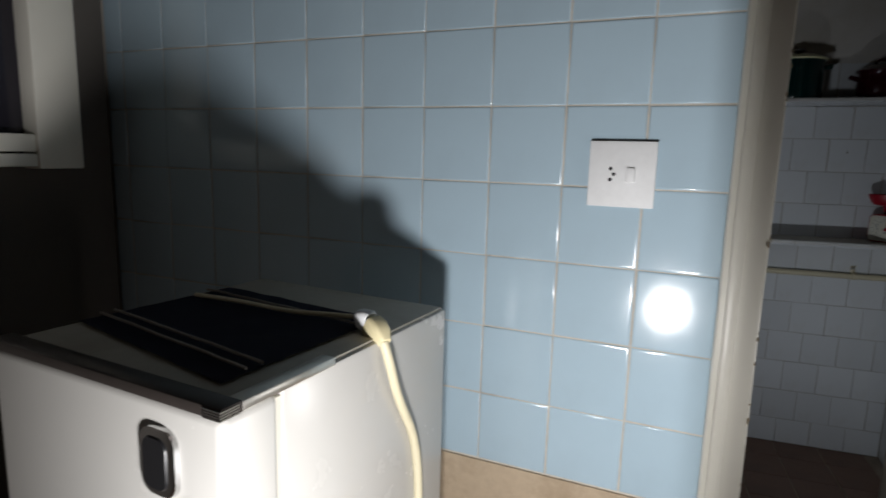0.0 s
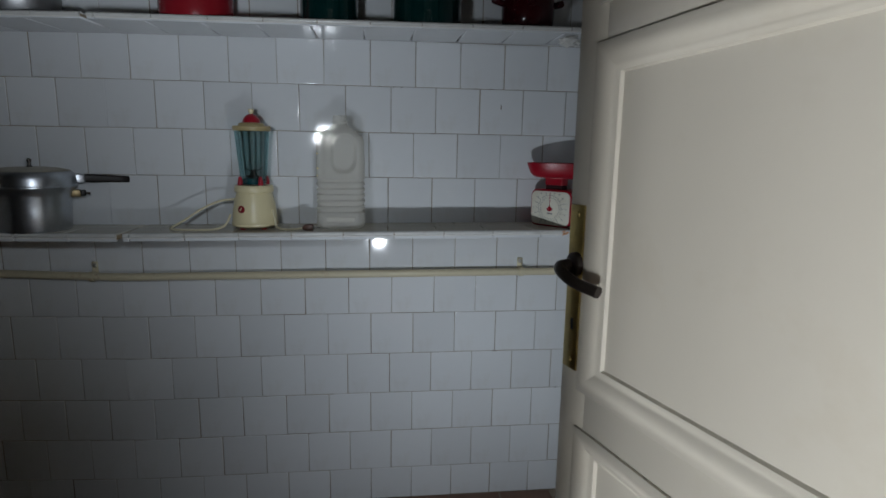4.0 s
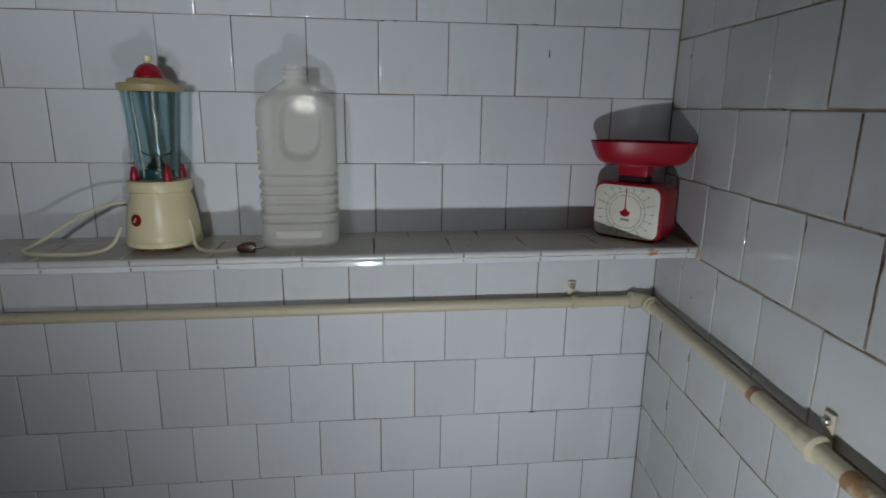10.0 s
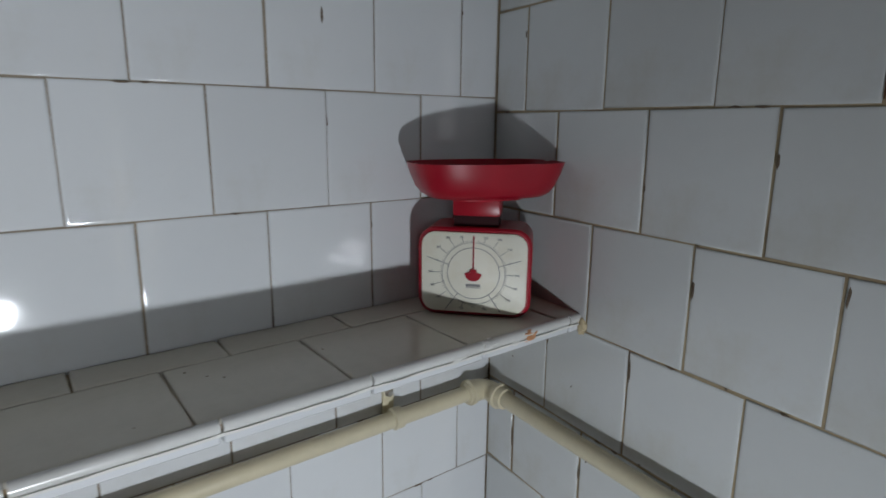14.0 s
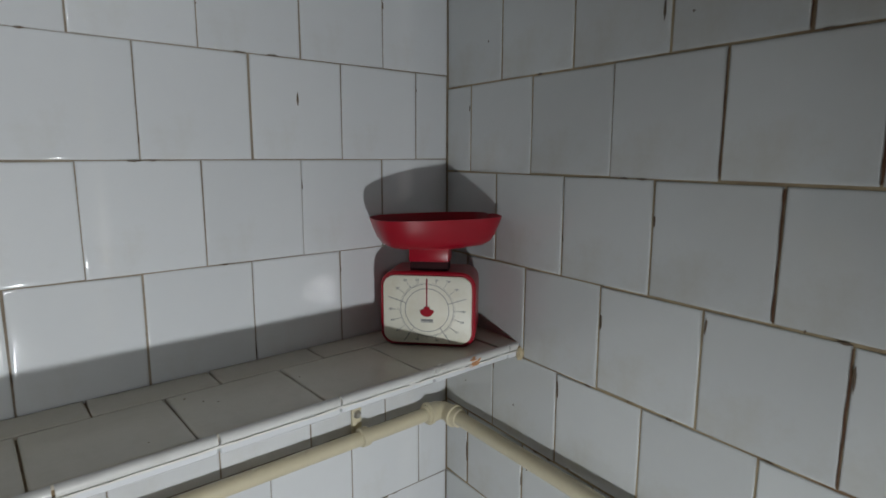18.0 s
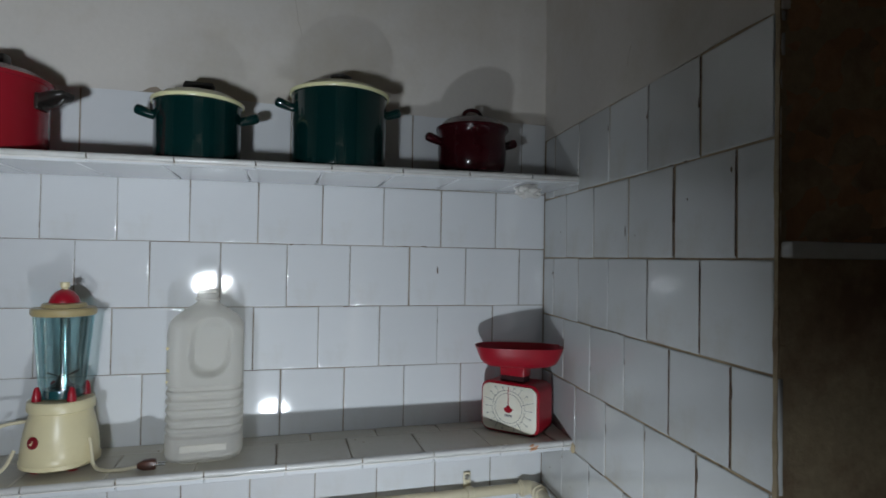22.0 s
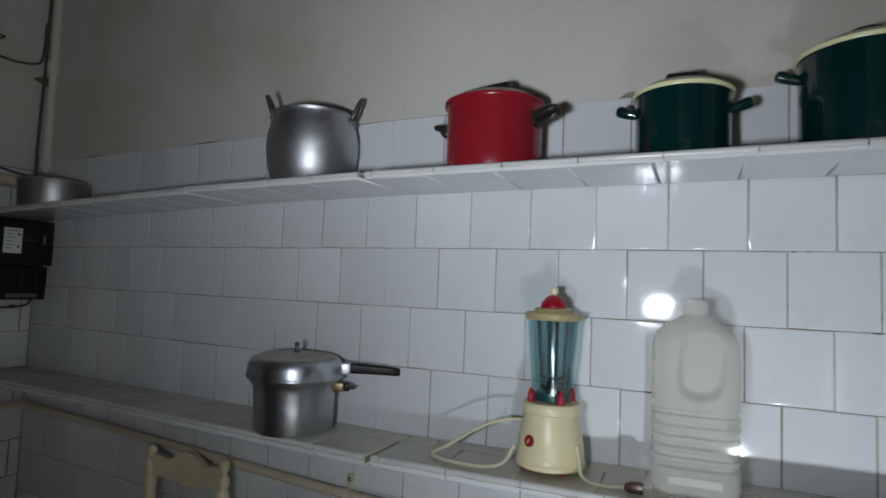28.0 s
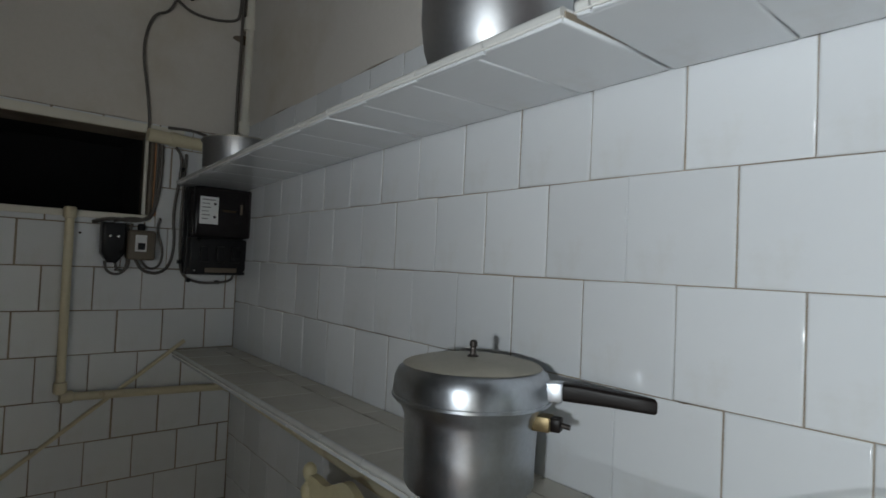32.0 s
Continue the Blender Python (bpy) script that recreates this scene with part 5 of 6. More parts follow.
PROFILE = [(0.0, 0.80, 0.76, 0.030), (0.006, 0.95, 0.93, 0.034), (0.018, 1.0, 1.0, 0.036), (0.266, 0.985, 1.0, 0.036), (0.281, 0.965, 0.98, 0.036), (0.291, 0.92, 0.93, 0.036), (0.300, 0.82, 0.85, 0.036), (0.312, 0.62, 0.68, 0.034), (0.323, 0.41, 0.49, 0.029), (0.328, 0.31, 0.40, 0.024), (0.331, 0.28, 0.365, 0.0215), (0.336, 0.272, 0.358, 0.021)]
levels = [0.0, 0.003, 0.006, 0.012, 0.018] + [0.018 + 0.0025 * i for i in range(1, 124)] + [0.331, 0.336]
secs = []
for z in levels:
    for (z0, w0, d0, r0), (z1, w1, d1, r1) in zip(PROFILE, PROFILE[1:]):
        if z0 <= z <= z1 + 1e-9:
            f = (z - z0) / (z1 - z0)
            w, d, r = w0 + (w1 - w0) * f, d0 + (d1 - d0) * f, r0 + (r1 - r0) * f
            break
    rib = 0.0
    if 0.046 < z < 0.163:
        ph = ((z - 0.048) / 0.0187) % 1
        rib = 0.0052 * (step(0.30, 0.5, ph) - step(0.80, 1.0, ph))
    ring = []
    for x, y in even(W * w, D * d, r):
        lean = 1 - rib / math.hypot(x, y)
        x, y = x * lean, y * lean
        if y < 0:
            # hand grip: an arched hollow, deepest along its lower edge
            cx = 0.010 + 0.004 * (z - 0.23) / 0.06
            q = max(abs(x - cx) / 0.040, 0.0) ** 2.6 + (max(0.0, 0.226 - z) / 0.048) ** 2.2 + (max(0.0, z - 0.262) / 0.040) ** 2
            y += 0.021 * (1 - step(0.45, 1.1, q)) * (0.35 + 0.65 * (1 - step(0.19, 0.29, z)))
        ring.append((x, y))
    secs.append((ring, z))
skin = part("body", loft(secs, cap=False), HDPE, bo)
bm = loft([(rounded(0.043, 0.043, 0.021), 0.334), (rounded(0.050, 0.050, 0.0245), 0.335), (rounded(0.050, 0.050, 0.0245), 0.339), (rounded(0.043, 0.043, 0.021), 0.340), (rounded(0.043, 0.043, 0.021), 0.346), (rounded(0.046, 0.046, 0.0225), 0.347), (rounded(0.046, 0.046, 0.0225), 0.349), (rounded(0.042, 0.042, 0.0205), 0.350), (rounded(0.042, 0.042, 0.0205), 0.358), (rounded(0.037, 0.037, 0.018), 0.358)], cap=False)
part("neck", bm, HDPE, bo)
random.seed(31)
for i in range(4):
    z = random.uniform(0.17, 0.24)
    part("yellow_fleck", ragged_bm(random.uniform(-0.073, -0.062), -D / 2 + 0.004 + random.uniform(0, 0.010), z, 0.0035), surface("dried_yellow_fleck", (0.72, 0.63, 0.36), 0.6) if i == 0 else bpy.data.materials["dried_yellow_fleck"], skin)
part("embossed_bar", box(-0.045, -D / 2 - 0.0016, 0.026, 0.045, -D / 2 + 0.001, 0.041, 0.0012), HDPE, skin)

# kitchen scale
sc = thing("kitchen_scale", "red plastic kitchen scale with yellowed dial and long bowl", "scale", -0.148, -0.126, on_low(-0.145), -48)
FW, FH, FD = 0.153, 0.122, 0.084
M_UP = pose(0, 0, FH / 2 + 0.001, 90, 0, 0)      # outline x, y -> x, z; its z -> -y
body = part("body", turned(loft([(rounded(FW, FH, 0.022), -FD), (rounded(FW + 0.004, FH + 0.002, 0.024), -0.012), (rounded(FW + 0.004, FH + 0.002, 0.024), -0.003), (rounded(FW - 0.002, FH - 0.004, 0.022), 0.0)]), M_UP), RED_P, sc)
dial = part("dial", turned(loft([(rounded(FW - 0.008, FH - 0.010, 0.019), -0.002), (rounded(FW - 0.008, FH - 0.010, 0.019), 0.0035), (rounded(FW - 0.014, FH - 0.016, 0.017), 0.005)]), M_UP), DIAL_W, sc, "yellowed square dial with rounded corners")
M_D = pose(0, -0.0052, FH / 2 + 0.001, 90, 0, 0)
part("dial_ring", turned(lathe([(0.0355, 0), (0.0355, 0.0004), (0.0364, 0.0004), (0.0364, 0)], 56), M_D), GREY_INK, dial)
part("dial_ring", turned(lathe([(0.0430, 0), (0.0430, 0.0004), (0.0435, 0.0004), (0.0435, 0)], 56), M_D), GREY_INK, dial)
ticks = bmesh.new()
for i in range(100):
    a = 2 * math.pi * i / 100
    # kilograms reach the dial's edge, quarters end at their number, the rest are short
    edge = min(0.0535 / max(abs(math.cos(a)), 0.01), 0.0655 / max(abs(math.sin(a)), 0.01))
    kilo, quarter = i % 20 == 0, i % 5 == 0
    far = edge - 0.001 if kilo else (min(0.0565, edge - 0.005) if quarter else 0.0462)
    w = 0.00045 if kilo else (0.0003 if quarter else 0.0002)
    if i == 0:
        continue
    b = box(-w, 0.0365 if kilo else (0.0425 if quarter else 0.0432), 0, w, far, 0.0004)
    turned(b, M_D @ Matrix.Rotation(a, 4, "Z"))
    tmp = bpy.data.meshes.new("tick")
    b.to_mesh(tmp)
    b.free()
    ticks.from_mesh(tmp)
    bpy.data.meshes.remove(tmp)
part("dial_ticks", ticks, GREY_INK, dial, smooth=False)
for i in range(20):
    a = radians(18 * i)
    txt = str(i // 4) if i % 4 == 0 else str(250 * (i % 4))
    edge = min(0.0500 / max(abs(math.cos(a)), 0.01), 0.062 / max(abs(math.sin(a)), 0.01))
    r = 0.0485 if i == 0 else (0.0525 if i % 4 == 0 else min(0.0600, edge))
    if i in (10,):
        continue
    writing(txt, 0.0062 if len(txt) == 1 else 0.0042, GREY_INK, dial, M_D @ pose(r * math.sin(a), r * math.cos(a), 0.0006), "dial_number")
part("maker_mark", turned(box(-0.0105, -0.0205, 0, 0.0105, -0.0198, 0.0004, bm=box(-0.010, -0.0188, 0, 0.010, -0.0150, 0.0004)), M_D), GREY_INK, dial)
bm = box(-0.0009, 0, 0.001, 0.0009, 0.0525, 0.0018)
needle = part("needle", turned(bm, M_D), RED_P, dial, "red needle")
bm = bmesh.new()
fan = [bm.verts.new((0.0115 * math.cos(a), 0.0105 * math.sin(a), 0.0008)) for a in [math.pi + math.pi * i / 14 for i in range(15)]]
fan += [bm.verts.new((0.0045, 0.002, 0.0008)), bm.verts.new((0.0045, 0.006, 0.0008)), bm.verts.new((-0.0045, 0.006, 0.0008)), bm.verts.new((-0.0045, 0.002, 0.0008))]
f = bm.faces.new(fan)
ext = bmesh.ops.extrude_face_region(bm, geom=[f])
bmesh.ops.translate(bm, verts=[g for g in ext["geom"] if isinstance(g, bmesh.types.BMVert)], vec=(0, 0, 0.0014))
part("needle_hub", turned(bm, M_D), RED_P, dial)
part("post", box(-0.033, 0.012, FH + 0.016, 0.033, 0.052, FH + 0.044, 0.003), RED_P, sc)
# solid block for the slot, its shade put into a near-black red
part("post_slot", box(-0.031, 0.014, FH - 0.002, 0.031, 0.050, FH + 0.018, 0.001), surface("slot_shade_red", (0.025, 0.002, 0.004), 0.95), sc)
# weighing bowl: long, pointed ends, flared sides
def boat(length, width, z, round_=0.62):
    out = []
    for i in range(64):
        a = 2 * math.pi * i / 64
        c, s = math.cos(a), math.sin(a)
        out.append((length / 2 * math.copysign(abs(c) ** 0.80, c), width / 2 * math.copysign(abs(s) ** round_, s)))
    return out, z


B0 = FH + 0.042
bowl = part("bowl", loft([boat(0.128, 0.074, B0), boat(0.156, 0.090, B0 + 0.002), boat(0.176, 0.104, B0 + 0.009), boat(0.189, 0.113, B0 + 0.020), boat(0.203, 0.121, B0 + 0.040), boat(0.213, 0.128, B0 + 0.0585), boat(0.2105, 0.1255, B0 + 0.0585), boat(0.200, 0.118, B0 + 0.040), boat(0.186, 0.110, B0 + 0.020), boat(0.172, 0.1, B0 + 0.011), boat(0.13, 0.073, B0 + 0.004)]), RED_P, sc, "long red weighing bowl", at=pose(0.010, 0.030, 0, 0, 0, 29) @ Matrix.Translation((0, 0, B0)) @ Matrix.Diagonal((1.02, 1.0, 0.82, 1)) @ Matrix.Translation((0, 0, -B0)))
part("bowl_foot", loft([boat(0.098, 0.056, B0 - 0.004), boat(0.100, 0.058, B0 + 0.001)]), RED_P, bowl)

# wooden chair pushed under the low shelf, its back to the wall
ch = thing("dining_chair", "yellowed cream-painted wooden chair with a scalloped back, under the shelf", "chair", -2.160, -0.085, 0, 0)
for s in (-1, 1):
    x = s * 0.140
    part("back_post", lathe([(0.0, 0.0), (0.015, 0.0), (0.017, 0.1), (0.019, 0.42), (0.017, 0.60), (0.0185, 0.72), (0.014, 0.735), (0.019, 0.75), (0.0185, 0.84), (0.0135, 0.852), (0.018, 0.862), (0.0175, 0.878), (0.012, 0.886), (0.0085, 0.892), (0.014, 0.902), (0.016, 0.913), (0.013, 0.924), (0.006, 0.931), (0, 0.932)], 20), YELLOW_PAINT, ch, at=pose(x, 0, 0))
    part("front_leg", lathe([(0, 0), (0.013, 0), (0.017, 0.1), (0.02, 0.3), (0.018, 0.42), (0, 0.42)], 16), YELLOW_PAINT, ch, at=pose(x * 0.95, -0.34, 0))
    part("side_stretcher", tube([(x, 0, 0.2), (x * 0.95, -0.34, 0.2)], 0.009, 10), YELLOW_PAINT, ch)


def rail(z_mid, h, wave):
    bm = bmesh.new()
    n = 24
    rows = []
    for i in range(n + 1):
        u = i / n
        x = -0.132 + 0.264 * u
        top = z_mid + h / 2 + wave * (0.9 * math.exp(-((u - 0.5) / 0.14) ** 2) - 0.5 * math.exp(-((u - 0.22) / 0.09) ** 2) - 0.5 * math.exp(-((u - 0.78) / 0.09) ** 2))
        bot = z_mid - h / 2 - wave * 0.6 * math.exp(-((u - 0.5) / 0.2) ** 2)
        y = 0.012 * math.sin(math.pi * u)
        rows.append([bm.verts.new((x, y - 0.009, bot)), bm.verts.new((x, y - 0.009, top)), bm.verts.new((x, y + 0.009, top)), bm.verts.new((x, y + 0.009, bot))])
    for a, b in zip(rows, rows[1:]):
        for k in range(4):
            bm.faces.new((a[k], a[(k + 1) % 4], b[(k + 1) % 4], b[k]))
    bm.faces.new(rows[0])
    bm.faces.new(rows[-1][::-1])
    return bm


part("crest_rail", rail(0.878, 0.062, 0.020), YELLOW_PAINT, ch, "scalloped crest rail")
part("back_rail", rail(0.70, 0.05, 0.012), YELLOW_PAINT, ch)
part("seat", box(-0.155, -0.36, 0.425, 0.155, 0.02, 0.45, 0.01), YELLOW_PAINT, ch)
part("front_stretcher", tube([(-0.133, -0.34, 0.25), (0.133, -0.34, 0.25)], 0.009, 10), YELLOW_PAINT, ch)

# ---- front room ----
fr = thing("refrigerator", "low white refrigerator with a chrome-edged top and dark badge", "refrigerator")
FR_PLACE = pose(-1.545, -2.131, 0, 0, 0, -9) @ Matrix.Diagonal((1.05, 1.0, 1.024, 1))
fr.matrix_world = FR_PLACE
FRH = 1.094
part("cabinet", box(-0.405, -0.478, 0.05, 0.021, -0.055, FRH, 0.006, 2), ENAMEL_W, fr)
part("door", box(-0.407, -0.571, 0.06, 0.022, -0.485, FRH - 0.002, 0.012, 3), ENAMEL_W, fr)
part("door_seal", box(-0.400, -0.487, 0.07, 0.016, -0.476, FRH - 0.01), surface("yellowed_rubber", (0.52, 0.50, 0.43), 0.6), fr)
part("top_trim", box(-0.408, -0.573, FRH - 0.004, 0.023, -0.541, FRH + 0.010, 0.003), IRON, fr, "chrome front edge of the top")
part("top_trim", box(0.0, -0.543, FRH - 0.003, 0.023, -0.38, FRH + 0.009, 0.003), ALU_DULL, fr, "dull metal corner strip")
for i in range(4):
    part("corner_rib", box(-0.002, -0.5745, FRH - 0.003 + i * 0.003, 0.0235, -0.548, FRH - 0.0012 + i * 0.003), CHROME, fr)
part("top_panel", box(-0.400, -0.546, FRH - 0.002, 0.014, -0.060, FRH + 0.004, 0.002), surface("grey_beige_top", (0.36, 0.34, 0.29), 0.5, stain=(0.24, 0.2, 0.15), stain_scale=7), fr)
bd = part("badge", turned(loft([(rounded(0.058, 0.082, 0.020), 0), (rounded(0.056, 0.080, 0.020), 0.006), (rounded(0.044, 0.068, 0.016), 0.008)]), pose(-0.072, -0.571, 1.022, 90, 0, 0)), CHROME, fr, "rounded chrome handle badge")
part("badge_face", turned(loft([(rounded(0.039, 0.063, 0.014), 0.0), (rounded(0.036, 0.060, 0.013), 0.003)]), pose(-0.072, -0.5785, 1.022, 90, 0, 0)), BLACK_P, bd)
for i in range(5):
    part("print_bar", box(-0.075 + i * 0.006, -0.5722, 0.960, -0.071 + i * 0.006, -0.5708, 0.964), BRASS, fr)
for sx, sy in ((-0.37, -0.52), (-0.02, -0.52), (-0.37, -0.09), (-0.02, -0.09)):
    part("foot", lathe([(0, 0), (0.02, 0), (0.022, 0.05), (0, 0.055)], 14), BLACK_P, fr, at=pose(sx, sy, 0))

ct = thing("cloth", "navy woven cloth with pale stripes on the refrigerator", "cloth")
ct.matrix_world = FR_PLACE @ Matrix.Translation((0, 0, FRH + 0.0045))


def cloth_at(u, v):
    """Between the cloth's four corners."""
    f, g = Vector((-0.395, -0.456)).lerp(Vector((-0.034, -0.519)), u), Vector((-0.381, -0.171)).lerp(Vector((-0.024, -0.197)), u)
    return f.lerp(g, v)


bm = bmesh.new()
rows = []
random.seed(11)
for j in range(25):
    v = j / 24
    row = []
    for i in range(31):
        u = i / 30
        x, y = cloth_at(u, v)
        edge = 0.005 * noise.noise((u * 30, v * 30, 1)) if i in (0, 30) or j in (0, 24) else 0
        row.append(bm.verts.new((x + edge, y + edge, 0.003 + 0.003 * abs(noise.noise((u * 4, v * 4, 5))))))
    rows.append(row)
for a, b in zip(rows, rows[1:]):
    for i in range(30):
        bm.faces.new((a[i], a[i + 1], b[i + 1], b[i]))
bmesh.ops.solidify(bm, geom=bm.faces[:], thickness=0.003)
clo = part("weave", bm, CLOTH, ct)
for v0 in (0.12, 0.2, 0.82):
    pts = [(*cloth_at(u, v0), 0.0085 + 0.003 * abs(noise.noise((u * 4, v0 * 4, 5)))) for u in [i / 14 for i in range(15)]]
    part("stripe", tube(pts, 0.0022, 6), THREAD, ct)
cd = thing("power_cord", "cream power cord and plug over the refrigerator's edge", "cord")
cd.matrix_world = FR_PLACE @ Matrix.Translation((0, 0, FRH))
part("cord", tube([(-0.367, -0.263, 0.014), (-0.26, -0.262, 0.017), (-0.15, -0.268, 0.017), (-0.085, -0.255, 0.020), (-0.030, -0.248, 0.022)], 0.004, 8, smooth_steps=2), CREAM_WIRE, cd)
part("plug", turned(loft([(rounded(0.012, 0.012, 0.004), 0), (rounded(0.030, 0.024, 0.008), 0.012), (rounded(0.032, 0.026, 0.008), 0.030), (rounded(0.026, 0.022, 0.006), 0.036)]), pose(-0.036, -0.248, 0.022, 0, 90, -20)), PAPER, cd, "white plug")
part("socket", turned(loft([(rounded(0.030, 0.026, 0.006), 0), (rounded(0.036, 0.030, 0.008), 0.014), (rounded(0.030, 0.026, 0.006), 0.028), (rounded(0.016, 0.016, 0.006), 0.040)]), pose(-0.002, -0.260, 0.020, 0, 122, -20)), CREAM_P, cd, "yellowed connector")
part("cord", tube([(0.026, -0.272, 0.000), (0.034, -0.268, -0.03), (0.030, -0.235, -0.10), (0.026, -0.165, -0.20), (0.026, -0.150, -0.34), (0.024, -0.148, -0.6), (0.024, -0.145, -0.95)], 0.0075, 10, smooth_steps=2), CREAM_WIRE, cd)

sw = thing("wall_socket", "white square wall plate with a socket and a rocker switch", "socket", 0, 0, 0)
sw.matrix_world = M_DOOR @ pose(-1.248, 0, 1.371)
part("plate", box(-0.060, -0.006, -0.0605, 0.060, 0.0, 0.0605, 0.0025), PAPER, sw)
part("switch", box(0.008, -0.011, -0.014, 0.024, -0.005, 0.013, 0.002), PAPER, sw)
for x, z in ((-0.020, 0.010), (-0.014, 0.0), (-0.020, -0.010)):
    part("socket_hole", turned(lathe([(0, 0), (0.0035, 0), (0.0035, 0.0006), (0, 0.0006)], 12), pose(x, -0.006, z, 90, 0, 0)), DARK, sw)
part("gap", box(-0.057, -0.0035, 0.0605, 0.060, 0.0, 0.063), DARK, sw)

fw = tagged(new("window_2"), "cream-painted wooden window frame with a dark pane", "window", kind="structure")
part("window_frame", box(-2.6, -2.165, 1.34, -2.545, -2.05, 2.3, 0.004), PAINT, fw)
part("window_frame", box(-2.6, -2.95, 1.34, -2.545, -2.865, 2.3, 0.004), PAINT, fw)
part("window_sill", box(-2.6, -2.865, 1.345, -2.550, -2.165, 1.375, 0.004), PAINT, fw)
part("bottom_rail", box(-2.6, -2.865, 1.379, -2.552, -2.165, 1.42, 0.004), PAINT, fw)
part("window_head", box(-2.6, -2.865, 2.22, -2.55, -2.165, 2.3, 0.004), PAINT, fw)
part("pane", box(-2.598, -2.865, 1.42, -2.590, -2.165, 2.22), surface("night_black_glass", (0.02, 0.018, 0.025), 0.08), fw, smooth=False)

# bare wall under the blue tiles
structure("bare_wall", turned(box(-2.6, BLUE - 0.004, 0, DOOR_L - 0.062, BLUE + 0.006, 0.739), SQUARE_DOOR), BEIGE_FLOOR, "bare tan mortar wall under the blue tiles", "wall")

# ---- pieces: tiles of the walls, shelves and floor ----
random.seed(21)
ZL = [0.0, 0.125, 0.277, 0.428, 0.580, 0.732, 0.884, SHELF1 - 0.024]          # heights of the joints under the shelf
ZU = [SHELF1 - 0.024, 1.2165, 1.368, 1.520, SHELF2 - 0.022]                            # between the shelves
SL = [-0.072, -0.147, -0.072, -0.147, -0.078, -0.145, -0.070, -0.148]          # first upright joint of each course
SU = [-0.083, -0.148, -0.073, -0.142]


def far_course(z0, z1, s):
    """One course of the far wall, on its straight and on its turned length, parted at an upright joint."""
    cut = s + P * round((BEND_X - s) / P)
    courses(wall_far, M_FAR, [z0, z1], cut, RIGHT, P, lambda _: s, TILE, 0.0018, 0.22)
    courses(wall_far, M_FAR_LEFT, [z0, z1], LEFT - 0.01, cut, P, lambda _: s, TILE, 0.0018, 0.22)


for k, s in enumerate(SL[1:]):
    far_course(ZL[k], ZL[k + 1], s)
for k, s in enumerate(SU):
    far_course(ZU[k], ZU[k + 1], s)
far_course(SHELF2 - 0.022, 1.862, -0.07)
ZR = [0.0, 0.129, 0.281, 0.433, 0.585, 0.737, 0.889, 1.041, 1.195, 1.346, 1.497, 1.655, 1.818]
RP = 0.1562                                                                    # pitch of the right wall's tiles
SR = lambda k: (0.144, 0.066, 0.145, 0.072, 0.154)[k - 6] if k in (6, 7, 8, 9, 10) else (0.148 if k % 2 == 0 else 0.070)
random.seed(22)
courses(wall_right, M_RIGHT, ZR, 0.0, PIER_U, RP, SR, TILE_OLD, 0.0031, 0.3)
ZF = [0.0] + [1.052 + 0.1385 * i for i in range(-7, 6)]
random.seed(23)
courses(wall_left, M_LEFT, ZF + [1.82], -1.95, 0.112, 0.1400, lambda k: -0.275 if k % 2 == 0 else -0.348, TILE, 0.0035, 0.25, hole=(OP_Y0, OP_Y1 + 0.012, OP_Z0, OP_Z1))
random.seed(24)
ZB = [0.742 + 0.1508 * i for i in range(0, 13)]
courses(wall_door, M_BLUE, ZB, -2.62, DOOR_L - 0.056, 0.1495, lambda k: -1.209, TILE_BLUE, 0.003, 0.2)
courses(wall_door, M_BLUE, ZB, DOOR_R + 0.058, 1.1, 0.1490, lambda k: 0.0, TILE_BLUE, 0.004, 0.2)
# return of the pier: dark glazed tiles under a broken ledge, raw plaster over it
courses(wall_right, M_PIER, [0.0, 0.129, 0.281, 0.433, 0.585, 0.737, 0.889, 1.041, 1.195, 1.346, 1.496], 0.004, 0.55, 0.16, lambda k: 0.0, TILE_OLD, 0.005, 0.3)
# ledge and raw plaster on the pier's broken face
ledge = tagged(new("broken_ledge"), "chipped white tile ledge under raw brown plaster", "ledge", kind="structure")
ledge.matrix_world = M_PIER
part("ledge_tile", box(0.002, -0.022, 1.498, 0.17, 0.004, 1.520, 0.005, 2), TILE_OLD, ledge)
part("ledge_tile", box(0.174, -0.020, 1.499, 0.36, 0.004, 1.519, 0.005, 2), TILE_OLD, ledge)
bm = bmesh.new()
grid = [[bm.verts.new((0.008 + 0.54 * i / 36, -0.003 + 0.007 * noise.noise((i * 0.35, j * 0.4, 2)) + 0.004 * noise.noise((i * 1.1, j * 1.2, 9)), 1.520 + 0.335 * j / 24)) for i in range(37)] for j in range(25)]
for j in range(24):
    for i in range(36):
        bm.faces.new((grid[j][i], grid[j][i + 1], grid[j + 1][i + 1], grid[j + 1][i]))
part("raw_plaster", bm, RAW, ledge, "rough brown plaster with crumbling edges")
for sh, m, a, b, c, d_, mat in SHELF_TILES:
    if mat is TILE:
        lay(sh, m, a, b, c, d_, mat, 0.0016, 0.05)
    else:
        lay(sh, m, a, b, c, d_, mat, 0.0035 if mat is TILE_SHELF else 0.0022, 0.15)
random.seed(25)
for i in range(16):
    for j in range(10):
        x, y = LEFT + 0.2 * i, -1.968 + 0.2 * j
        if x < 0.0 or y < PIER:
            lay(kitchen_floor, Matrix.Rotation(radians(-90), 4, "X"), x, min(x + 0.2, 0.62 if y < PIER else 0.0), y, min(y + 0.2, 0.0), FLOOR, 0.004, 0.1)

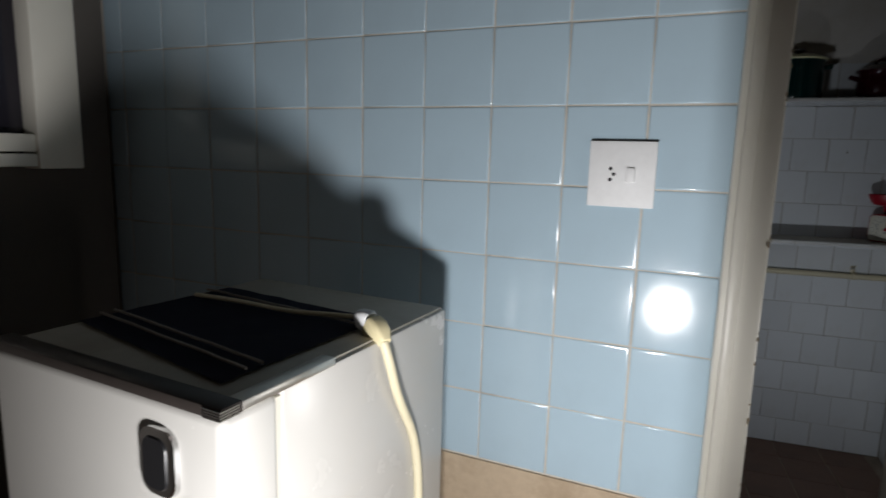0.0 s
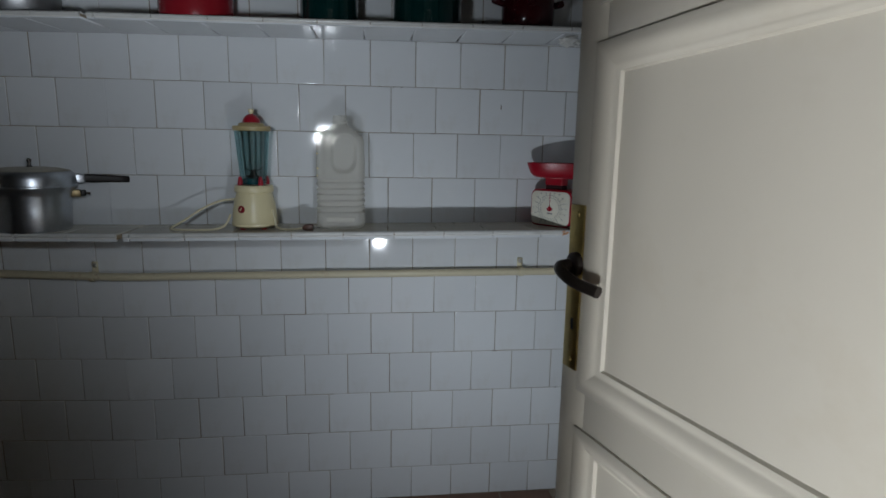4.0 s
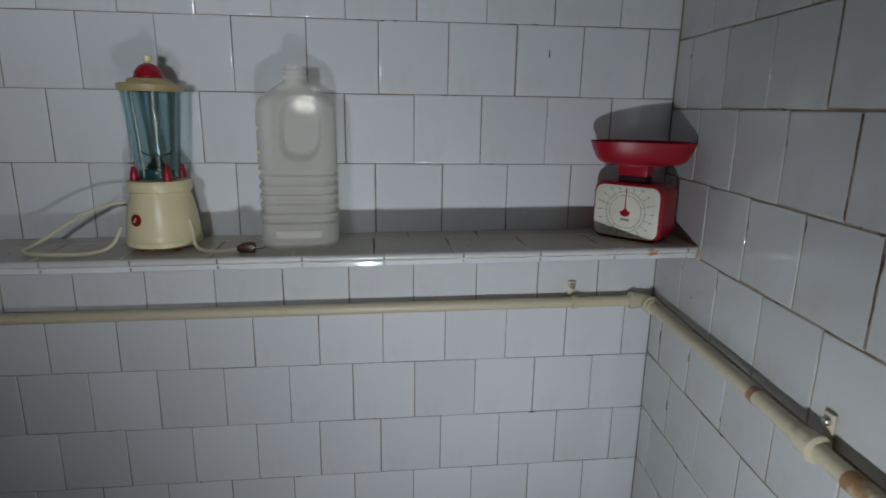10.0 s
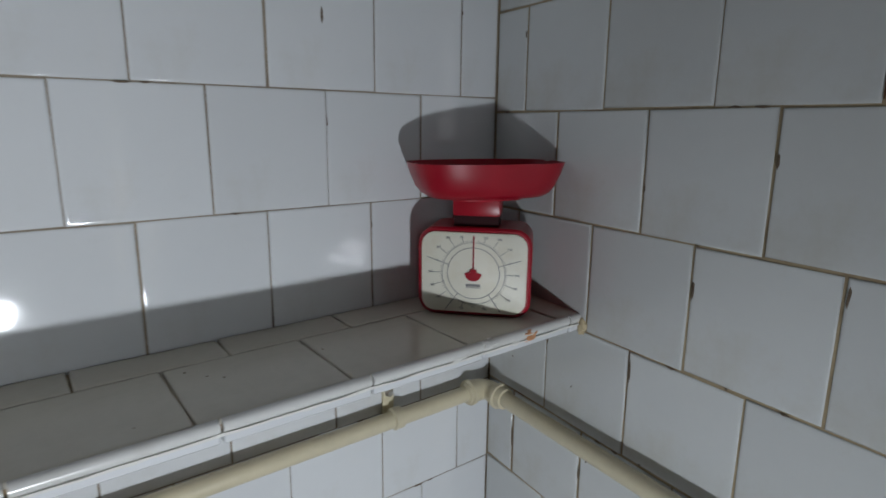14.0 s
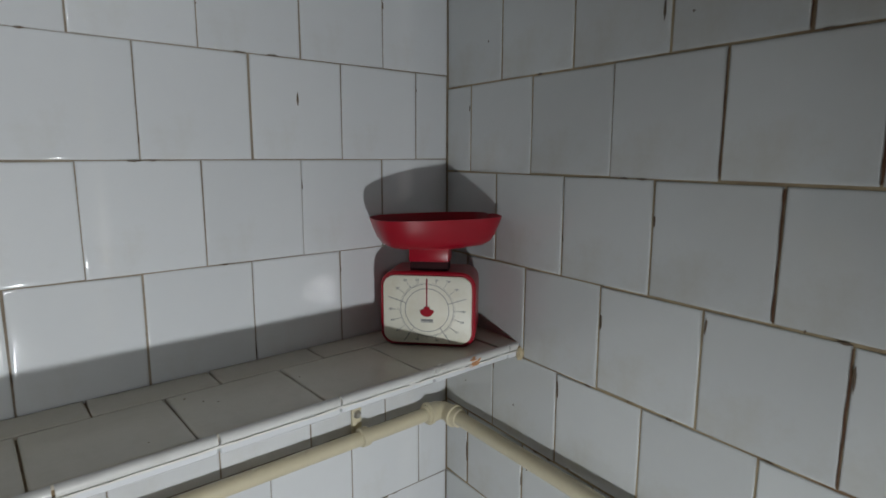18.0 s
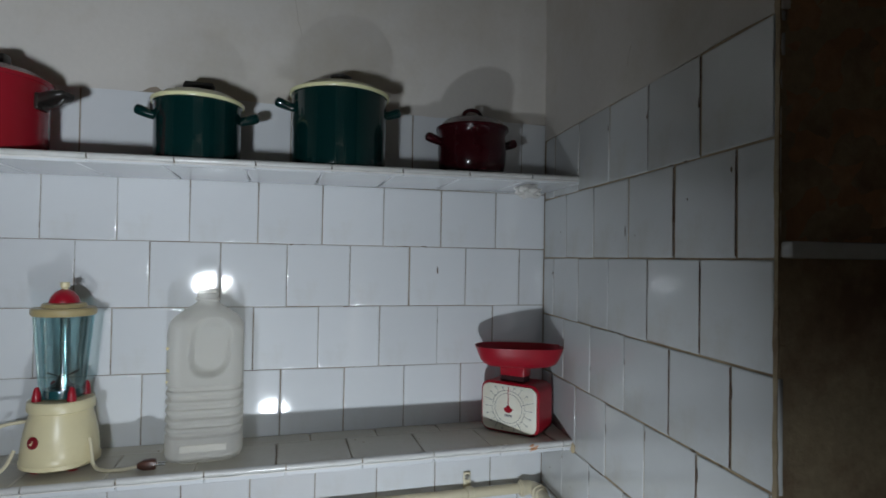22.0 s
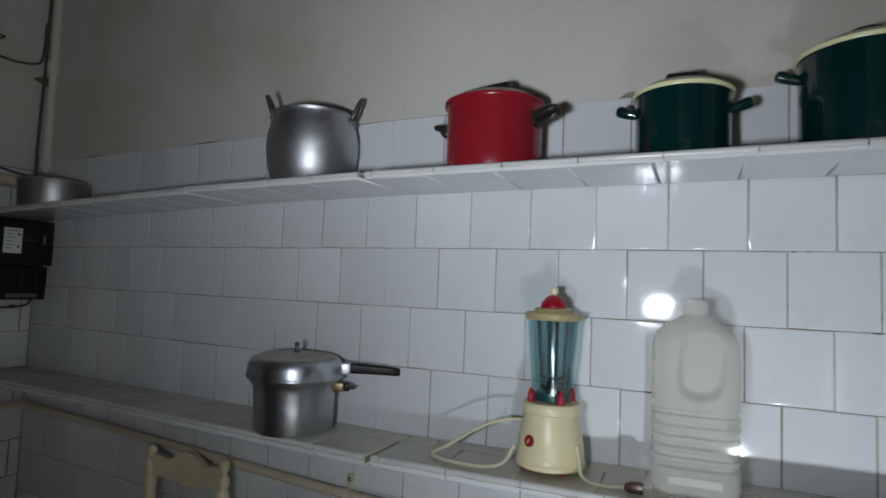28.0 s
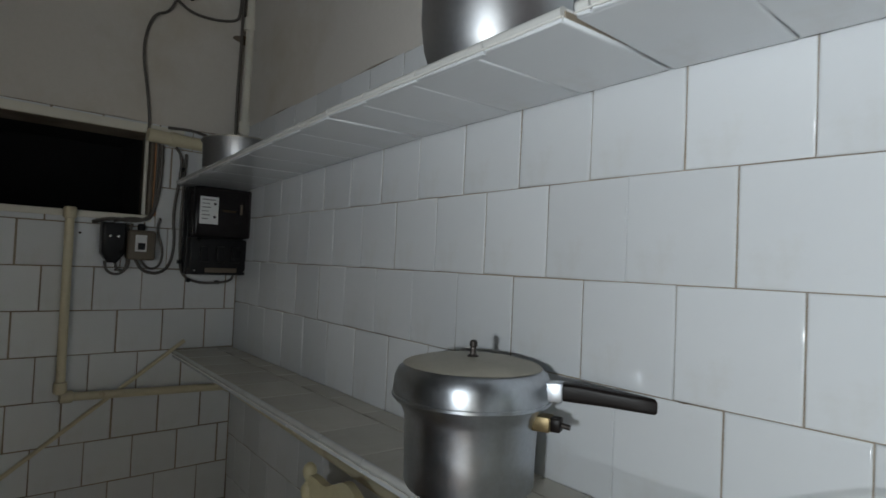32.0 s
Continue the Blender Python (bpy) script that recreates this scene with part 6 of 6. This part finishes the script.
# ragged brown mortar down the broken corner of the short wall
bm = bmesh.new()
prev = None
for i in range(131):
    z = 0.0 + 1.84 * i / 130
    w = 0.004 + 0.006 * abs(noise.noise((z * 9, 1, 4))) + 0.004 * abs(noise.noise((z * 37, 3, 4)))
    y = -0.002 - 0.003 * abs(noise.noise((z * 22, 7, 1)))
    row = [bm.verts.new(c) for c in ((-0.0012, w, z), (-0.0016, y, z), (w + 0.002, y, z), (w + 0.002, 0.006, z))]
    if prev:
        for k in range(3):
            bm.faces.new((prev[k], prev[k + 1], row[k + 1], row[k]))
    prev = row
part("corner_mortar", bm, GROUT_OLD, wall_right, "ragged brown mortar along the broken corner", at=M_PIER)
# small chips and crumbs in the joints
random.seed(41)
CRUMB = surface("dark_joint_crumb", (0.13, 0.095, 0.065), 0.9, spread=0.4)


def crumb(parent, m, u, v, w, h):
    bm = bmesh.new()
    bmesh.ops.create_icosphere(bm, subdivisions=1, radius=1)
    for q in bm.verts:
        k = random.uniform(0.45, 1.2)
        q.co = Vector((q.co.x * w * k, q.co.y * 0.0009 - 0.0004, q.co.z * h * k))
    part("joint_chip", bm, CRUMB, parent, at=m @ pose(u, 0, v))


for k, z in enumerate(ZL[2:-1] + ZU[1:-1]):
    for _ in range(5):
        crumb(wall_far, M_FAR, random.uniform(BEND_X, -0.05), z + random.uniform(-0.001, 0.001), random.uniform(0.002, 0.012), 0.0016)
for k, (a, b) in enumerate(zip(ZU, ZU[1:])):
    for n in random.sample(range(0, 8), 4):
        crumb(wall_far, M_FAR, SU[k] - n * P, random.uniform(a + 0.02, b - 0.02), 0.0014, random.uniform(0.002, 0.012))
crumb(wall_far, M_FAR, -0.302, 1.462, 0.0026, 0.011)
for k, (a, b) in enumerate(zip(ZR[4:], ZR[5:])):
    s = SR(k)
    for n in range(5):
        if random.random() < 0.6 and s + n * RP < 0.84:
            crumb(wall_right, M_RIGHT, s + n * RP, random.uniform(a + 0.02, b - 0.02), 0.0022, random.uniform(0.004, 0.02))
    for _ in range(3):
        crumb(wall_right, M_RIGHT, random.uniform(0.02, 0.78), a, random.uniform(0.004, 0.014), 0.002)
# dark specks on the low shelf and the tiles
for _ in range(14):
    crumb(shelf_low, Matrix.Translation((0, 0, SHELF1)) @ Matrix.Rotation(radians(-90), 4, "X"), random.uniform(-2.4, -0.2), random.uniform(-0.19, -0.02), 0.0016, 0.0012)
for _ in range(10):
    crumb(wall_right, M_RIGHT, random.uniform(0.02, 0.75), random.uniform(0.8, 1.7), 0.0016, 0.0022)


def crack(parent, m, seed, pts, width):
    bm = bmesh.new()
    prev = None
    for i in range(25):
        f = i / 24 * (len(pts) - 1)
        k = min(int(f), len(pts) - 2)
        x = pts[k][0] + (pts[k + 1][0] - pts[k][0]) * (f - k) + 0.003 * noise.noise((i * 0.7, seed, 0))
        z = pts[k][1] + (pts[k + 1][1] - pts[k][1]) * (f - k)
        y = coat_face(x, z, seed) - 0.0012
        w = width * (0.4 + 0.6 * abs(noise.noise((i * 0.9, seed, 4))))
        row = [bm.verts.new((x - w, y, z)), bm.verts.new((x + w, y, z))]
        if prev:
            bm.faces.new((prev[0], prev[1], row[1], row[0]))
        prev = row
    part("hairline_crack", bm, surface("crack_dust", (0.34, 0.30, 0.24), 0.9), parent, at=m)


crack(coat_far, M_FAR, 3.1, [(-0.668, 2.16), (-0.674, 2.12), (-0.664, 2.06), (-0.655, 2.03)], 0.0009)
crack(coat_right, M_RIGHT, 7.7, [(0.480, 1.91), (0.468, 1.89), (0.466, 1.872)], 0.0014)

# open, grimy joints towards the broken corner
GAP = surface("open_brown_joint", (0.11, 0.055, 0.03), 0.95, grain=120, spread=0.5, bump=0.6, bump_scale=200)
for n, k, w in ((3, 10, 0.0030), (4, 10, 0.0026), (4, 9, 0.0028), (3, 8, 0.0026), (4, 8, 0.0034), (3, 11, 0.0022), (4, 11, 0.0026), (4, 7, 0.0024), (3, 9, 0.0020)):
    u, z0, z1 = SR(k) + n * RP, ZR[k] + 0.004, ZR[k + 1] - 0.004
    bm = bmesh.new()
    prev = None
    for i in range(22):
        z = z0 + (z1 - z0) * i / 21
        a, b = w * (0.25 + 0.9 * abs(noise.noise((z * 31, u * 50, 1)))), w * (0.25 + 0.9 * abs(noise.noise((z * 29, u * 50, 6))))
        row = [bm.verts.new((u - a, -0.0007, z)), bm.verts.new((u + b, -0.0007, z))]
        if prev:
            bm.faces.new((prev[0], prev[1], row[1], row[0]))
        prev = row
    part("open_joint", bm, GAP, wall_right, at=M_RIGHT)
